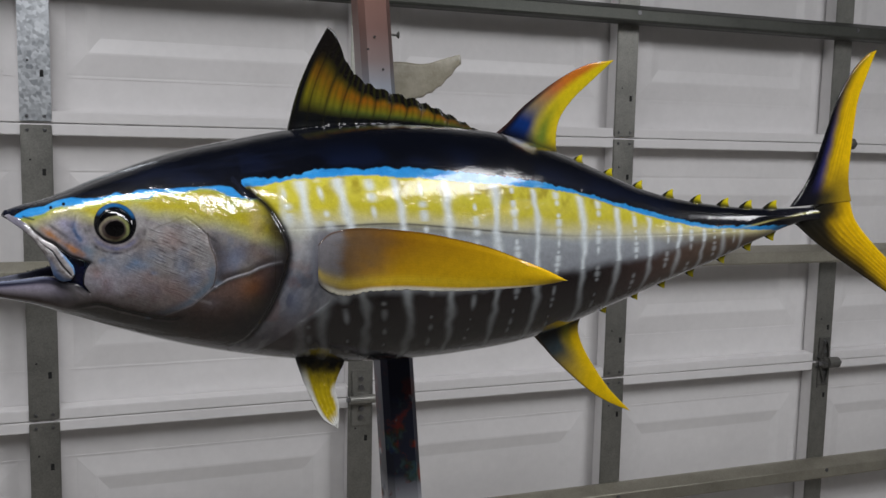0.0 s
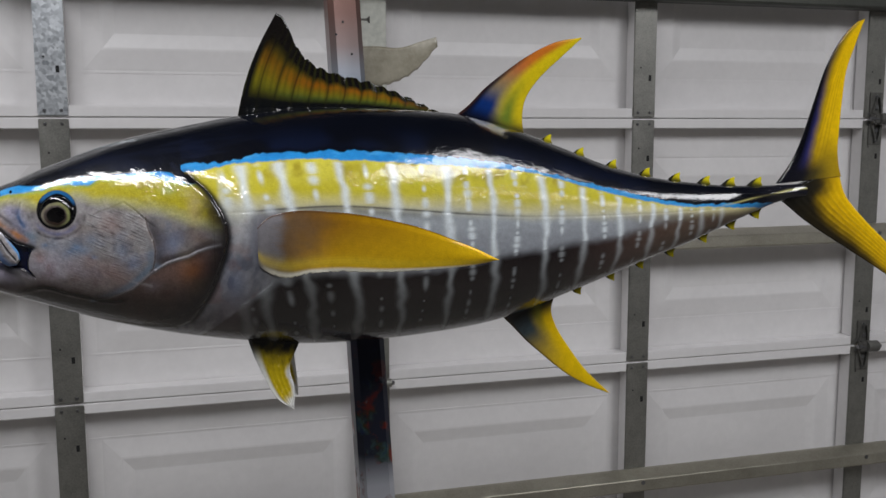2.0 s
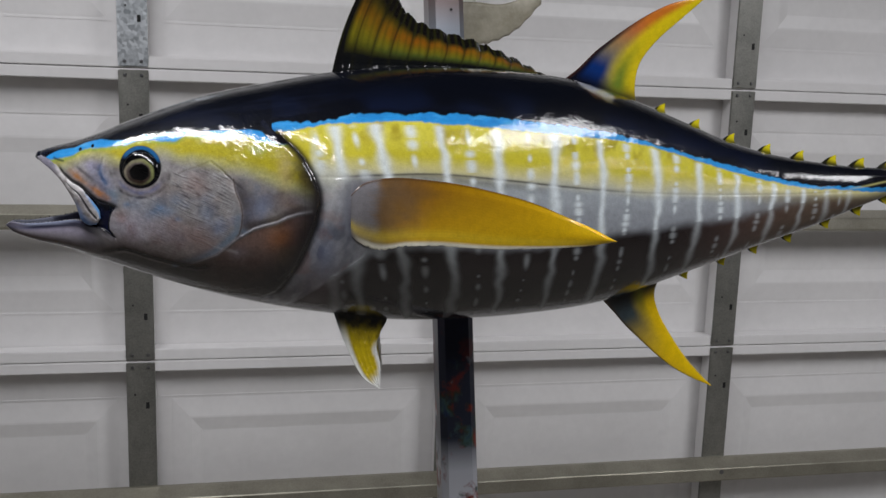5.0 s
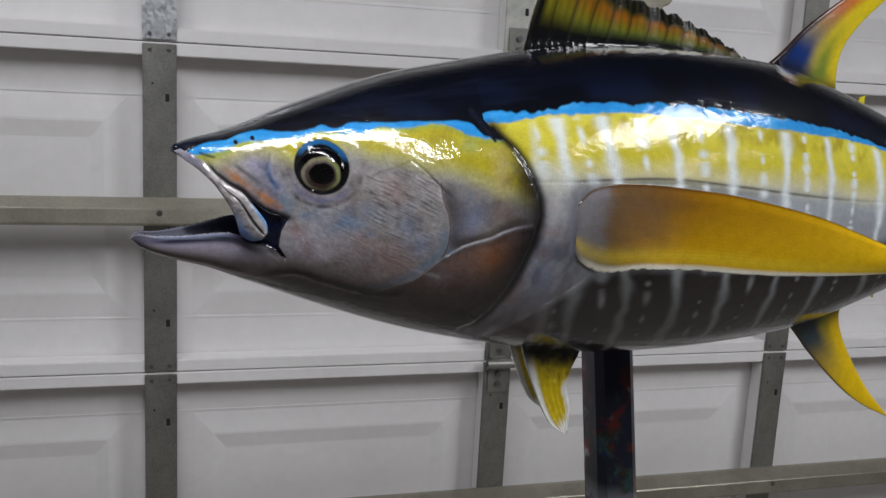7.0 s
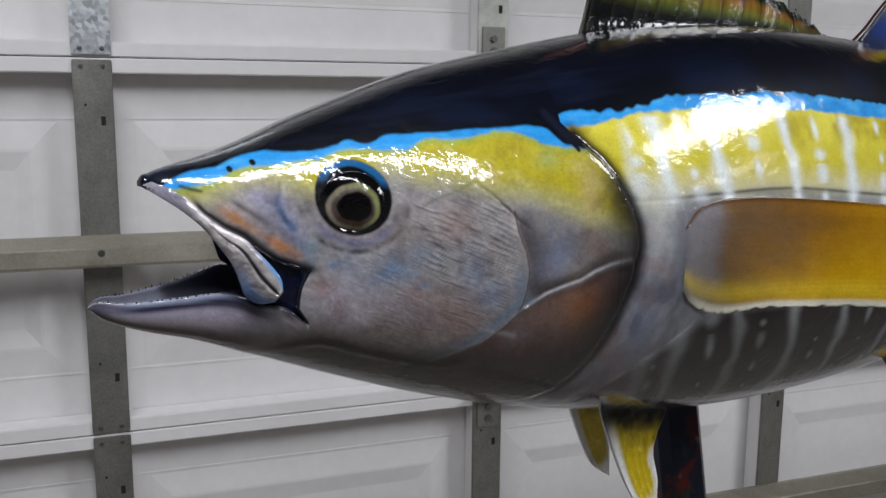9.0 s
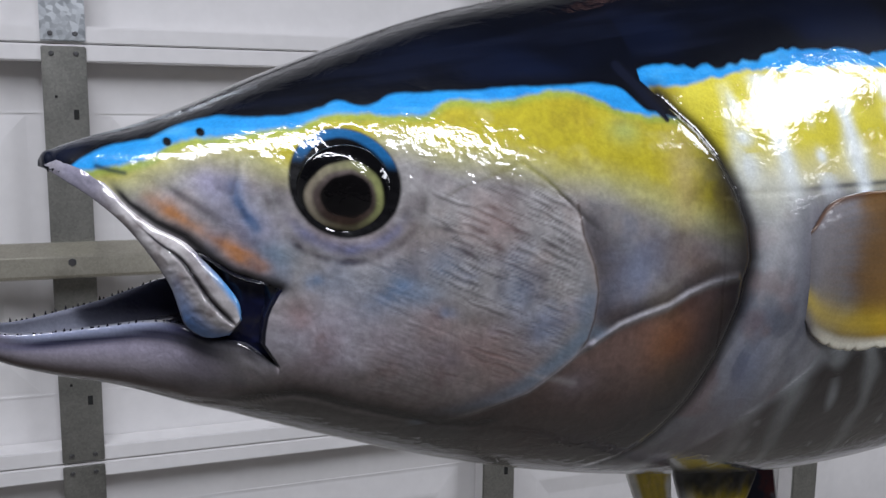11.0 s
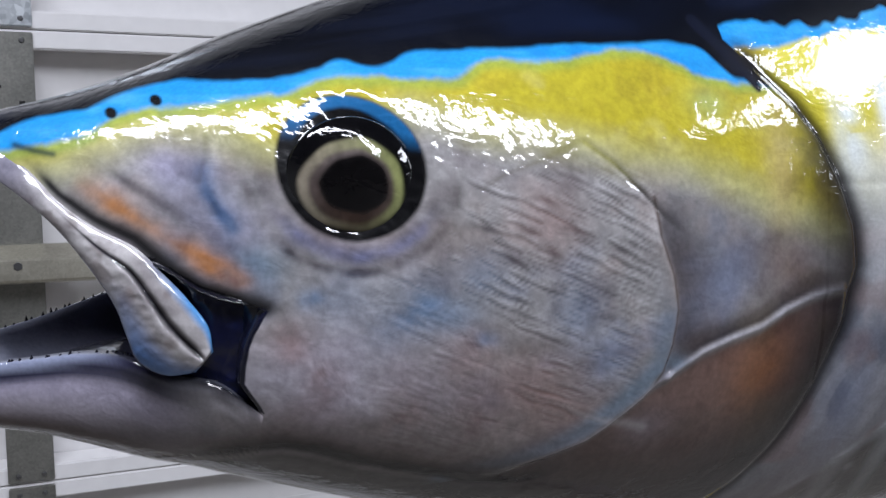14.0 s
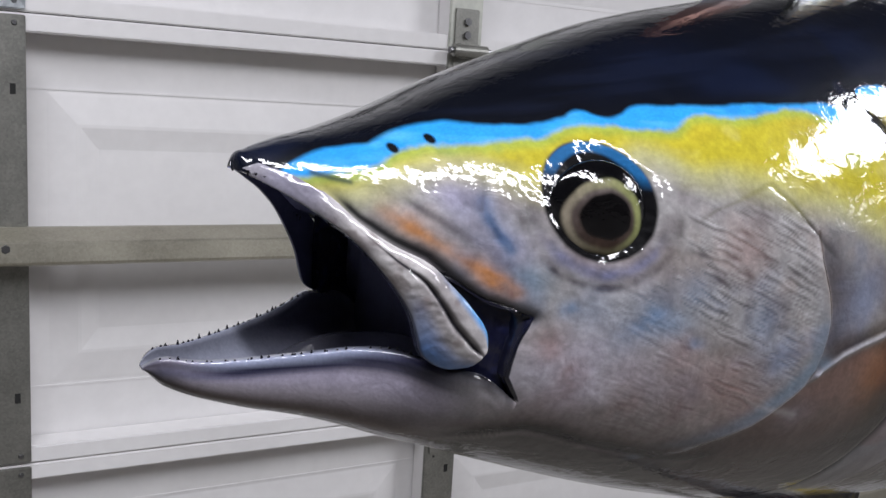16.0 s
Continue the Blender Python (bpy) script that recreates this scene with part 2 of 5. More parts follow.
def panel_mesh():
    """One pressed panel between two stiles, with its raised ridge frame; origin at its lower left corner."""
    w, h, t = STEP_X, SEC, 0.012
    rings = [  # inset left, right, low and high, depth
        (0.0, 0.0, SKIN), (0.050, 0.087, SKIN), (0.054, 0.091, SKIN - 0.0006), (0.083, 0.124, SKIN - 0.0045),
        (0.087, 0.128, SKIN - 0.0045), (0.104, 0.150, SKIN - 0.0006), (0.108, 0.154, SKIN)]
    vs, fs = [], []
    for ix, iz, y in rings:
        vs += [(ix, y, iz), (w - ix, y, iz), (w - ix, y, h - iz), (ix, y, h - iz)]
    for k in range(len(rings) - 1):
        for j in range(4):
            a, b = 4 * k + j, 4 * k + (j + 1) % 4
            fs.append((a, b, b + 4, a + 4))
    k = 4 * (len(rings) - 1)
    fs.append((k, k + 1, k + 2, k + 3))
    n = len(vs)
    vs += [(0, SKIN + t, 0), (w, SKIN + t, 0), (w, SKIN + t, h), (0, SKIN + t, h)]
    fs.append((n + 3, n + 2, n + 1, n))
    for j in range(4):
        fs.append((j, n + j, n + (j + 1) % 4, (j + 1) % 4))
    me = bpy.data.meshes.new("panel")
    me.from_pydata(vs, [], fs)
    bm = bmesh.new()
    bm.from_mesh(me)
    for z in (0.083, SEC - 0.083):      # fold lines that run on past the ridge to the stiles
        box_bm(bm, 0, w, SKIN - 0.0008, SKIN + 0.004, z - 0.0014, z + 0.0014)
    bmesh.ops.recalc_face_normals(bm, faces=bm.faces)
    bm.to_mesh(me)
    bm.free()
    me.materials.append(door_paint)
    return me


def rail_bm(length):
    """Folded lip along a section's edge, seen end on as a shallow channel."""
    bm = bmesh.new()
    box_bm(bm, 0, length, 0.001, SKIN - 0.001, 0.0, 0.0205, 0, 0.0015)
    return bm


def stile_bm(white=False):
    bm = bmesh.new()
    w = 0.0255
    box_bm(bm, -w, w, 0.0, 0.005, 0.003, SEC - 0.003, 0, 0.0012)
    box_bm(bm, -w + 0.0025, w - 0.0025, 0.0052, SKIN - 0.002, 0.004, SEC - 0.004, 3)
    for z in (0.085, SEC - 0.085):      # punched slots
        box_bm(bm, 0.0085, 0.0145, -0.0006, 0.002, z - 0.006, z + 0.006, 1)
        box_bm(bm, -0.012, -0.009, -0.0006, 0.002, z + 0.020, z + 0.023, 1)
    for z in (0.012, SEC - 0.012):      # rivets at the ends
        for x in (-0.014, 0.014):
            cyl_bm(bm, (x, -0.001, z), "y", 0.0035, 0.003, 2, 10, 0.0022)
    return bm


panel_me = panel_mesh()
stile_me = None
stile_white_me = None
white_stile_mat = two_scale("oversprayed_stile", lin(150, 152, 146), lin(205, 206, 196), 16, 90, 0.5, 0.1)
for s in range(4):
    z0 = s * SEC
    sec = part("door_section", rail_bm(X1 - X0), [door_paint], door, "white steel section with a folded lower lip", (X0, 0, z0 + 0.0006))
    part("upper_lip", rail_bm(X1 - X0), [door_paint], sec, "", (0, 0, SEC - 0.0217))
    for k in range(-2, 6):
        x = k * STEP_X
        if x + STEP_X > X0 and x < X1 - 0.1:
            part("panel", None, None, sec, "", (x - X0, 0, -0.0006), panel_me)
    for k in range(-2, 7):
        x = k * STEP_X
        if s == 3 and k == 1:
            part("stile", stile_bm(), [white_stile_mat, hole_mat, bolt_mat, door_paint], sec, "stile dusted with pale overspray", (x - X0, -0.003, -0.0006))
            continue
        if s == 3 and k == 0:
            part("stile", stile_bm(), [bright_stile_mat, hole_mat, bolt_mat, door_paint], sec, "bright spangled galvanized stile", (x - X0, -0.003, -0.0006))
            continue
        if stile_me is None:
            stile_me = part("stile", stile_bm(), [stile_mat, hole_mat, bolt_mat, door_paint], sec, "", (x - X0, -0.003, -0.0006)).data
        else:
            part("stile", None, None, sec, "", (x - X0, -0.003, -0.0006), stile_me)


def strut_bm(length):
    """Pressed stiffening strut: sloping top, upright face and flat underside."""
    prof = [(-0.004, -0.0205), (-0.040, -0.0205), (-0.044, -0.0185), (-0.045, -0.0155), (-0.042, 0.0055), (-0.040, 0.0075), (-0.012, 0.0195), (-0.004, 0.0195)]
    bm = bmesh.new()
    a = [bm.verts.new((0, y, z)) for y, z in prof]
    b = [bm.verts.new((length, y, z)) for y, z in prof]
    for i in range(len(prof)):
        j = (i + 1) % len(prof)
        bm.faces.new((a[i], a[j], b[j], b[i]))
    bm.faces.new(a)
    bm.faces.new(b[::-1])
    bmesh.ops.recalc_face_normals(bm, faces=bm.faces)
    for k in range(-2, 7):
        cyl_bm(bm, (k * STEP_X - X0, -0.0425, 0.0), "y", 0.005, 0.004, 1, 6)
    return bm


strut_me = None
for s, dz in ((0, 0.268), (1, 0.270), (2, 0.272)):
    ob = part("strut", strut_bm(X1 - X0) if strut_me is None else None, [strut_mat, bolt_mat], door,
              "galvanized steel stiffening strut", (X0, 0, s * SEC + dz), strut_me)
    strut_me = ob.data
part("strut", strut_bm(X1 - X0), [shaded_strut_mat, bolt_mat], door, "grey steel stiffening strut with shade in its colour", (X0, 0, 3 * SEC + 0.262))


def hinge_bm():
    bm = bmesh.new()
    box_bm(bm, -0.019, 0.019, -0.0062, -0.0032, -0.058, -0.006, 0, 0.001)
    box_bm(bm, -0.019, 0.019, -0.0062, -0.0032, 0.006, 0.058, 0, 0.001)
    box_bm(bm, -0.016, 0.016, -0.020, -0.004, -0.010, 0.010, 0, 0.002)
    cyl_bm(bm, (0, -0.018, 0), "x", 0.0085, 0.052, 0, 18)
    cyl_bm(bm, (0, -0.018, 0), "x", 0.0045, 0.064, 1, 12)
    for z in (-0.040, -0.022, 0.022, 0.040):
        cyl_bm(bm, (0, -0.008, z), "y", 0.0055, 0.005, 1, 6)
    return bm


def roller_hinge_bm():
    bm = bmesh.new()
    for sg in (-1, 1):
        lo, hi = sorted((sg * 0.008, sg * 0.060))
        box_bm(bm, -0.014, 0.020, -0.0062, -0.0032, lo, hi, 0, 0.001)
        for x0, x1 in ((-0.012, 0.001), (0.018, 0.005)):      # ribs that run together to a point
            vs = [bm.verts.new((x, y, sg * z)) for y in (-0.012, -0.006) for x, z in ((x0, 0.010), (x0 + 0.005 * (1 if x1 > x0 else -1), 0.010), (x1 + 0.002, 0.052), (x1, 0.052))]
            for f in ((0, 1, 2, 3), (7, 6, 5, 4), (0, 4, 5, 1), (1, 5, 6, 2), (2, 6, 7, 3), (3, 7, 4, 0)):
                bm.faces.new([vs[i] for i in f])
    bmesh.ops.recalc_face_normals(bm, faces=bm.faces)
    box_bm(bm, -0.012, 0.022, -0.024, -0.004, -0.012, 0.012, 0, 0.003)
    cyl_bm(bm, (0.016, -0.020, 0), "x", 0.0135, 0.030, 0, 20)
    cyl_bm(bm, (0.034, -0.020, 0), "x", 0.0095, 0.010, 0, 16, 0.006)
    cyl_bm(bm, (0.010, -0.020, 0), "x", 0.0045, 0.064, 1, 12)
    for z in (-0.050, -0.026, 0.026, 0.050):
        cyl_bm(bm, (0.003, -0.008, z), "y", 0.0048, 0.005, 1, 6)
    return bm


for shape, mat, columns, words in ((hinge_bm, stile_mat, (-1, 1), "bolted zinc door hinge"), (roller_hinge_bm, dark_steel, (3, 5), "dark ribbed steel hinge with a round boss")):
    hinge_me = None
    for k in columns:
        for j in (1, 2, 3):
            ob = part("hinge", shape() if hinge_me is None else None, [mat, bolt_mat], door, words, (k * STEP_X, 0, j * SEC), hinge_me)
            hinge_me = ob.data

# ---------------------------------------------------------------- the post that carries the fish
def paint_post():
    """Square steel tube, leaning a little, with splashes of old spray paint."""
    m, n, l, b = material("splashed_steel", 0.35, 0.55)
    tc = n.new("ShaderNodeTexCoord")
    sep = n.new("ShaderNodeSeparateXYZ")
    l.new(tc.outputs["Object"], sep.inputs["Vector"])
    mr = n.new("ShaderNodeMapRange")
    mr.inputs["From Min"].default_value, mr.inputs["From Max"].default_value = 1.05, 1.80
    l.new(sep.outputs["Z"], mr.inputs["Value"])
    base = ramp(n, l, mr.outputs["Result"], [(0.0, lin(204, 204, 208)), (0.160, lin(180, 182, 190)), (0.205, lin(38, 42, 56)), (0.38, lin(38, 40, 58)),
                                             (0.72, lin(104, 120, 138)), (0.79, lin(126, 130, 138)), (0.83, lin(112, 98, 96)), (0.88, lin(106, 80, 74)), (1.0, lin(132, 94, 82))])
    a = noise_node(n, l, 34, 4, 0.6)
    c = noise_node(n, l, 30, 3, 0.5)
    red = ramp(n, l, a.outputs["Fac"], [(0.50, (0, 0, 0)), (0.60, (1, 1, 1))])
    low = n.new("ShaderNodeMapRange")
    low.inputs["From Min"].default_value, low.inputs["From Max"].default_value = 1.33, 1.24
    l.new(sep.outputs["Z"], low.inputs["Value"])
    k = n.new("ShaderNodeMath")
    k.operation = "MULTIPLY"
    l.new(red.outputs["Color"], k.inputs[0])
    l.new(low.outputs["Result"], k.inputs[1])
    hue = ramp(n, l, c.outputs["Fac"], [(0.36, lin(30, 44, 84)), (0.42, lin(60, 84, 84)), (0.46, lin(54, 56, 40)), (0.52, lin(120, 40, 30)), (0.60, lin(128, 54, 34)), (0.66, lin(170, 174, 182))])
    mix = n.new("ShaderNodeMix")
    mix.data_type = "RGBA"
    l.new(k.outputs["Value"], mix.inputs["Factor"])
    l.new(base.outputs["Color"], mix.inputs[6])
    l.new(hue.outputs["Color"], mix.inputs[7])
    l.new(mix.outputs[2], b.inputs["Base Color"])
    bump(n, l, b, a.outputs["Fac"], 0.2, 0.001)
    return m


post_mat = paint_post()
POST_FOOT, POST_TOP = Vector((0.4485, -1.026, 0.0)), Vector((0.4115, -0.612, 1.95))
post = thing("stand_post", POST_FOOT, "square steel post splashed with old spray paint, carrying the fish", "stand")


def post_bm():
    bm = bmesh.new()
    h, r = 0.0198, 0.0220
    a = []
    for i in range(16):
        c, s = math.cos(2 * math.pi * (i + 0.5) / 16), math.sin(2 * math.pi * (i + 0.5) / 16)
        q = (abs(c) ** 8 + abs(s) ** 8) ** (-1 / 8)
        a.append((h * c * q, r * s * q))
    d = POST_TOP - POST_FOOT
    rows = []
    for k in range(41):
        p = d * (k / 40)
        rows.append([bm.verts.new((p.x + x, p.y + y, p.z)) for x, y in a])
    for k in range(40):
        for i in range(16):
            j = (i + 1) % 16
            bm.faces.new((rows[k][i], rows[k][j], rows[k + 1][j], rows[k + 1][i]))
    bm.faces.new(rows[0][::-1])
    bm.faces.new(rows[-1])
    return bm


part("tube", post_bm(), [post_mat], post)
bm = bmesh.new()
cyl_bm(bm, (0.0055, 0, 0), "x", 0.0014, 0.011, 0, 10)
cyl_bm(bm, (0.0105, 0, 0), "x", 0.0016, 0.003, 0, 12, 0.0045)
part("screw", bm, [dark_steel], post, "dark screw half driven into the post", Vector((0.436, -0.668, 1.706)) - POST_FOOT)
bm = bmesh.new()
for x, z in ((-0.004, 1.70), (-0.013, 1.685), (0.004, 1.662)):
    p = POST_FOOT.lerp(POST_TOP, z / 1.95) - POST_FOOT
    cyl_bm(bm, (p.x + x, p.y - 0.0236, p.z), "y", 0.0014, 0.001, 0, 10)
tagged(part("screw_holes", bm, [hole_mat], post), kind="stuff")

# a pale cast fin blank held behind the post
blank_mat = two_scale("raw_resin", lin(132, 126, 108), lin(182, 176, 160), 34, 150, 0.35)
b = blank_mat.node_tree.nodes["Principled BSDF"]
b.inputs["Transmission Weight"].default_value = 0.25
t = np.linspace(0, 1, 30)
ux, uz = along([(0.428, 1.676), (0.464, 1.678), (0.494, 1.677), (0.521, 1.685), (0.541, 1.691)], t)
lx, lz = along([(0.430, 1.636), (0.460, 1.629), (0.488, 1.634), (0.516, 1.650), (0.543, 1.680)], t)
vs = []
for sgn in (-1, 1):
    for i in range(30):
        for w in np.linspace(0, 1, 12):
            wob = 0.0012 * math.sin(i * 1.9) * (w > 0.9)
            vs.append((ux[i] * (1 - w) + lx[i] * w, -0.634 + sgn * (0.0006 + 0.0016 * math.sin(math.pi * w)) + 0.004 * math.sin(3 * t[i]),
                       uz[i] * (1 - w) + lz[i] * w + wob))
f1 = grid_faces(30, 12)
fs = np.concatenate([f1, f1[:, ::-1] + 360]).tolist()
edge = [i * 12 for i in range(30)] + [29 * 12 + j for j in range(1, 12)] + [i * 12 + 11 for i in range(28, -1, -1)] + [j for j in range(10, 0, -1)]
for i in range(len(edge)):
    p, q = edge[i], edge[(i + 1) % len(edge)]
    fs.append((q, p, p + 360, q + 360))
ob = put("fin_blank", vs, fs, blank_mat, None, "", None, True, (0.428, -0.634, 1.63))
tagged(ob, "pale translucent cast resin fin blank stuck to the post", "fin casting")

# ---------------------------------------------------------------- the painted tuna
fish = thing("fish_replica", (0.42, -0.83, 1.352), "glossy airbrushed yellowfin tuna replica with open mouth, mounted on a post", "fish model")

MIDLINE = [(0.0, -.884), (.10, -.874), (.2, -.866), (.3, -.853), (.45, -.826), (.6, -.800), (.75, -.792), (.88, -.802), (.97, -.825), (1.10, -.880)]
BACK = [(.0288, 1.5085), (.0298, 1.5105), (.034, 1.5128), (.042, 1.5158), (.057, 1.520), (.077, 1.5273), (.1, 1.5376), (.12, 1.5456), (.168, 1.5630), (.22, 1.5752), (.278, 1.5868),
        (.332, 1.593), (.394, 1.596), (.461, 1.594), (.522, 1.589), (.595, 1.570), (.65, 1.551), (.706, 1.531), (.763, 1.517), (.82, 1.509), (.867, 1.505),
        (.92, 1.505), (.975, 1.508)]
BELLY = [(.0, 1.450), (.012, 1.4425), (.03, 1.4360), (.052, 1.4305), (.079, 1.4210), (.117, 1.4070), (.166, 1.3908), (.219, 1.3768), (.275, 1.3655), (.334, 1.356),
         (.4, 1.352), (.467, 1.352), (.572, 1.361), (.65, 1.383), (.697, 1.398), (.753, 1.417), (.816, 1.438), (.877, 1.464), (.928, 1.485), (.975, 1.492)]
WIDTH = [(.0288, .004), (.0298, .009), (.034, .0185), (.045, .031), (.06, .045), (.087, .062), (.11, .071), (.15, .083), (.2, .092), (.26, .096), (.35, .098), (.45, .094),
         (.55, .083), (.65, .066), (.75, .046), (.82, .032), (.88, .021), (.93, .013), (.962, .006)]
POW = 2.2
MOUTH = 0.0945           # where the gape ends
LIP = [(.0288, 1.5070), (.0335, 1.5062), (.0379, 1.5045), (.0474, 1.499), (.0568, 1.4930), (.065, 1.4865), (.0785, 1.4810), (.0855, 1.4765), (.101, 1.4722)]
JAW_LIP = [(.004, 1.4512), (.008, 1.4525), (.018, 1.4520), (.032, 1.4530), (.04, 1.4540), (.05, 1.4555), (.06, 1.4573), (.0707, 1.4580), (.080, 1.4550), (.090, 1.4535),
           (.0985, 1.4465), (.104, 1.4425), (.118, 1.4340)]
JAW_WIDTH = [(.004, .0025), (.006, .0052), (.012, .0085), (.018, .0115), (.025, .0148), (.032, .0178), (.04, .0212), (.05, .0262), (.06, .0325), (.075, .0450), (.087, .0550),
             (.105, .0640), (.118, .066)]
GILL = [(.2235, 1.5380), (.2330, 1.5290), (.2427, 1.5206), (.2495, 1.5125), (.2565, 1.5005), (.2610, 1.4885), (.2620, 1.4770), (.2585, 1.4610), (.2525, 1.4440),
        (.2440, 1.4250), (.2360, 1.4110), (.2270, 1.3990), (.2150, 1.3900)]
CHEEK = [(.1930, 1.4975), (.1945, 1.4880), (.1985, 1.4780), (.2000, 1.4694), (.1992, 1.4600), (.1975, 1.4530), (.1935, 1.4473), (.1868, 1.4413), (.1790, 1.4347), (.1700, 1.4303), (.1600, 1.4260), (.148, 1.4225)]
GILL_LINE = [(.1990, 1.4511), (.2088, 1.4573), (.2179, 1.4604), (.2276, 1.4627), (.2354, 1.4666), (.2439, 1.4694), (.2553, 1.4711)]
LOW_RIDGE = [(.1995, 1.4513), (.1946, 1.4485), (.1876, 1.4420), (.1797, 1.4353), (.1713, 1.4316), (.1607, 1.4269)]
CROWN = [(.1455, 1.4980), (.1550, 1.5034), (.1621, 1.5058), (.1747, 1.5112)]
CROWN_BACK = [(.1755, 1.5108), (.1830, 1.5056), (.1887, 1.5001), (.1965, 1.4924), (.2050, 1.4862)]
BLACK_HEAD = [(.026, 1.4980), (.0340, 1.5020), (.0400, 1.5080), (.0455, 1.5118), (.056, 1.5151), (.0654, 1.5171), (.0734, 1.521), (.0801, 1.5232), (.0952, 1.5238), (.1054, 1.5243), (.1161, 1.5275),
              (.1217, 1.5295), (.1277, 1.5280), (.139, 1.5318), (.1486, 1.5327), (.1621, 1.533), (.1767, 1.5344), (.1923, 1.5353), (.2091, 1.5362),
              (.2159, 1.5342), (.222, 1.5284), (.2295, 1.5256)]
BLUE_HEAD = [(.026, 1.503), (.0427, 1.5064), (.0507, 1.5078), (.0638, 1.5111), (.0691, 1.5145), (.082, 1.5175), (.0945, 1.519), (.1074, 1.5212), (.1154, 1.5241),
             (.14, 1.5252), (.1481, 1.526), (.1529, 1.5289), (.1696, 1.5299), (.2025, 1.5323), (.2084, 1.5295), (.2161, 1.5268), (.2288, 1.5256)]
BLACK_BODY = [(.22, 1.5405), (.2337, 1.5434), (.2548, 1.5432), (.2707, 1.5455), (.2914, 1.5497), (.3238, 1.5515), (.358, 1.5532), (.4059, 1.5519), (.4572, 1.5476),
              (.5100, 1.5420), (.5672, 1.5343), (.6071, 1.5247), (.6578, 1.5145), (.7358, 1.4968), (.8236, 1.4851), (.8715, 1.4845), (.975, 1.480)]
BLUE_BODY = [(.22, 1.5345), (.2505, 1.5385), (.2595, 1.5412), (.2905, 1.5433), (.3339, 1.5454), (.3799, 1.5439), (.4293, 1.5412), (.4689, 1.5382), (.5739, 1.5283),
             (.6148, 1.5203), (.6564, 1.5096), (.7255, 1.4926), (.8142, 1.4819), (.8715, 1.480), (.975, 1.470)]
YELLOW_LOW = [(.22, 1.500), (.2519, 1.5027), (.3085, 1.5041), (.3644, 1.5027), (.4253, 1.4990), (.4929, 1.4959), (.5694, 1.4880), (.6527, 1.4837), (.7421, 1.4790), (.8319, 1.4760)]
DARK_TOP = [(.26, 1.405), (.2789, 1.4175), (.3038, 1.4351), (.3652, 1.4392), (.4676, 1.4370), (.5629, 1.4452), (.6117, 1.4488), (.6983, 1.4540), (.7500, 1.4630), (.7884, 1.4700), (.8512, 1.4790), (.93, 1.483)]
SEAM = [(.0600, 1.4262), (.0740, 1.4290), (.0862, 1.4317), (.0950, 1.4342), (.1050, 1.4360), (.1120, 1.4350), (.1240, 1.4306), (.1360, 1.4275), (.1535, 1.4229), (.1640, 1.4215), (.1715, 1.4232), (.1790, 1.4275)]
EYE = (0.1200, 1.5045)
IRIS = (0.1195, 1.5012)


def gill_x(z):
    """Where the gill opening runs at the height z."""
    return np.interp(z, [p[1] for p in GILL[::-1]], [p[0] for p in GILL[::-1]])


def side_y(x, z):
    """Half width of the closed body at (x, z)."""
    a, c0, h = curve(BACK, x), curve(BELLY, x), curve(WIDTH, x)
    mid = c0 + 0.47 * (a - c0)
    q = np.clip(np.abs(z - mid) / np.where(z > mid, a - mid, mid - c0), 0, 1)
    return h * (1 - q**POW) ** (1 / POW)


def strokes(x, z):
    """Fine slanting creases of the cheek: their depth and the pale ridge below each, 0 to 1."""
    dark, pale = np.zeros(x.shape), np.zeros(x.shape)
    for pitch, length, wide, seed, strong in ((.0029, 165, .16, 5, 1.0), (.0018, 280, .20, 25, .7)):
        wv = (z + 0.42 * x + 0.0020 * vnoise(x * 34, z * 34, 90 + seed) + 0.0005 * vnoise(x * 190, z * 190, 93 + seed)) / pitch
        row = np.floor(wv)
        ph = wv - row - 0.5
        dash = vnoise(x * length + row * 7.31, row * 3.1 + 0.5, seed) + 0.40 * vnoise(x * 50, z * 50, seed + 60) + 0.16
        on = step(0.0, 0.5, dash) * strong
        dark = np.maximum(dark, on * np.exp(-((ph + 0.12 * vnoise(x * 260, row, seed + 3)) / (wide * (0.6 + 0.6 * step(0, .9, dash)))) ** 2))
        pale = np.maximum(pale, on * np.exp(-((ph - 0.34) / 0.20) ** 2))
    return dark, pale


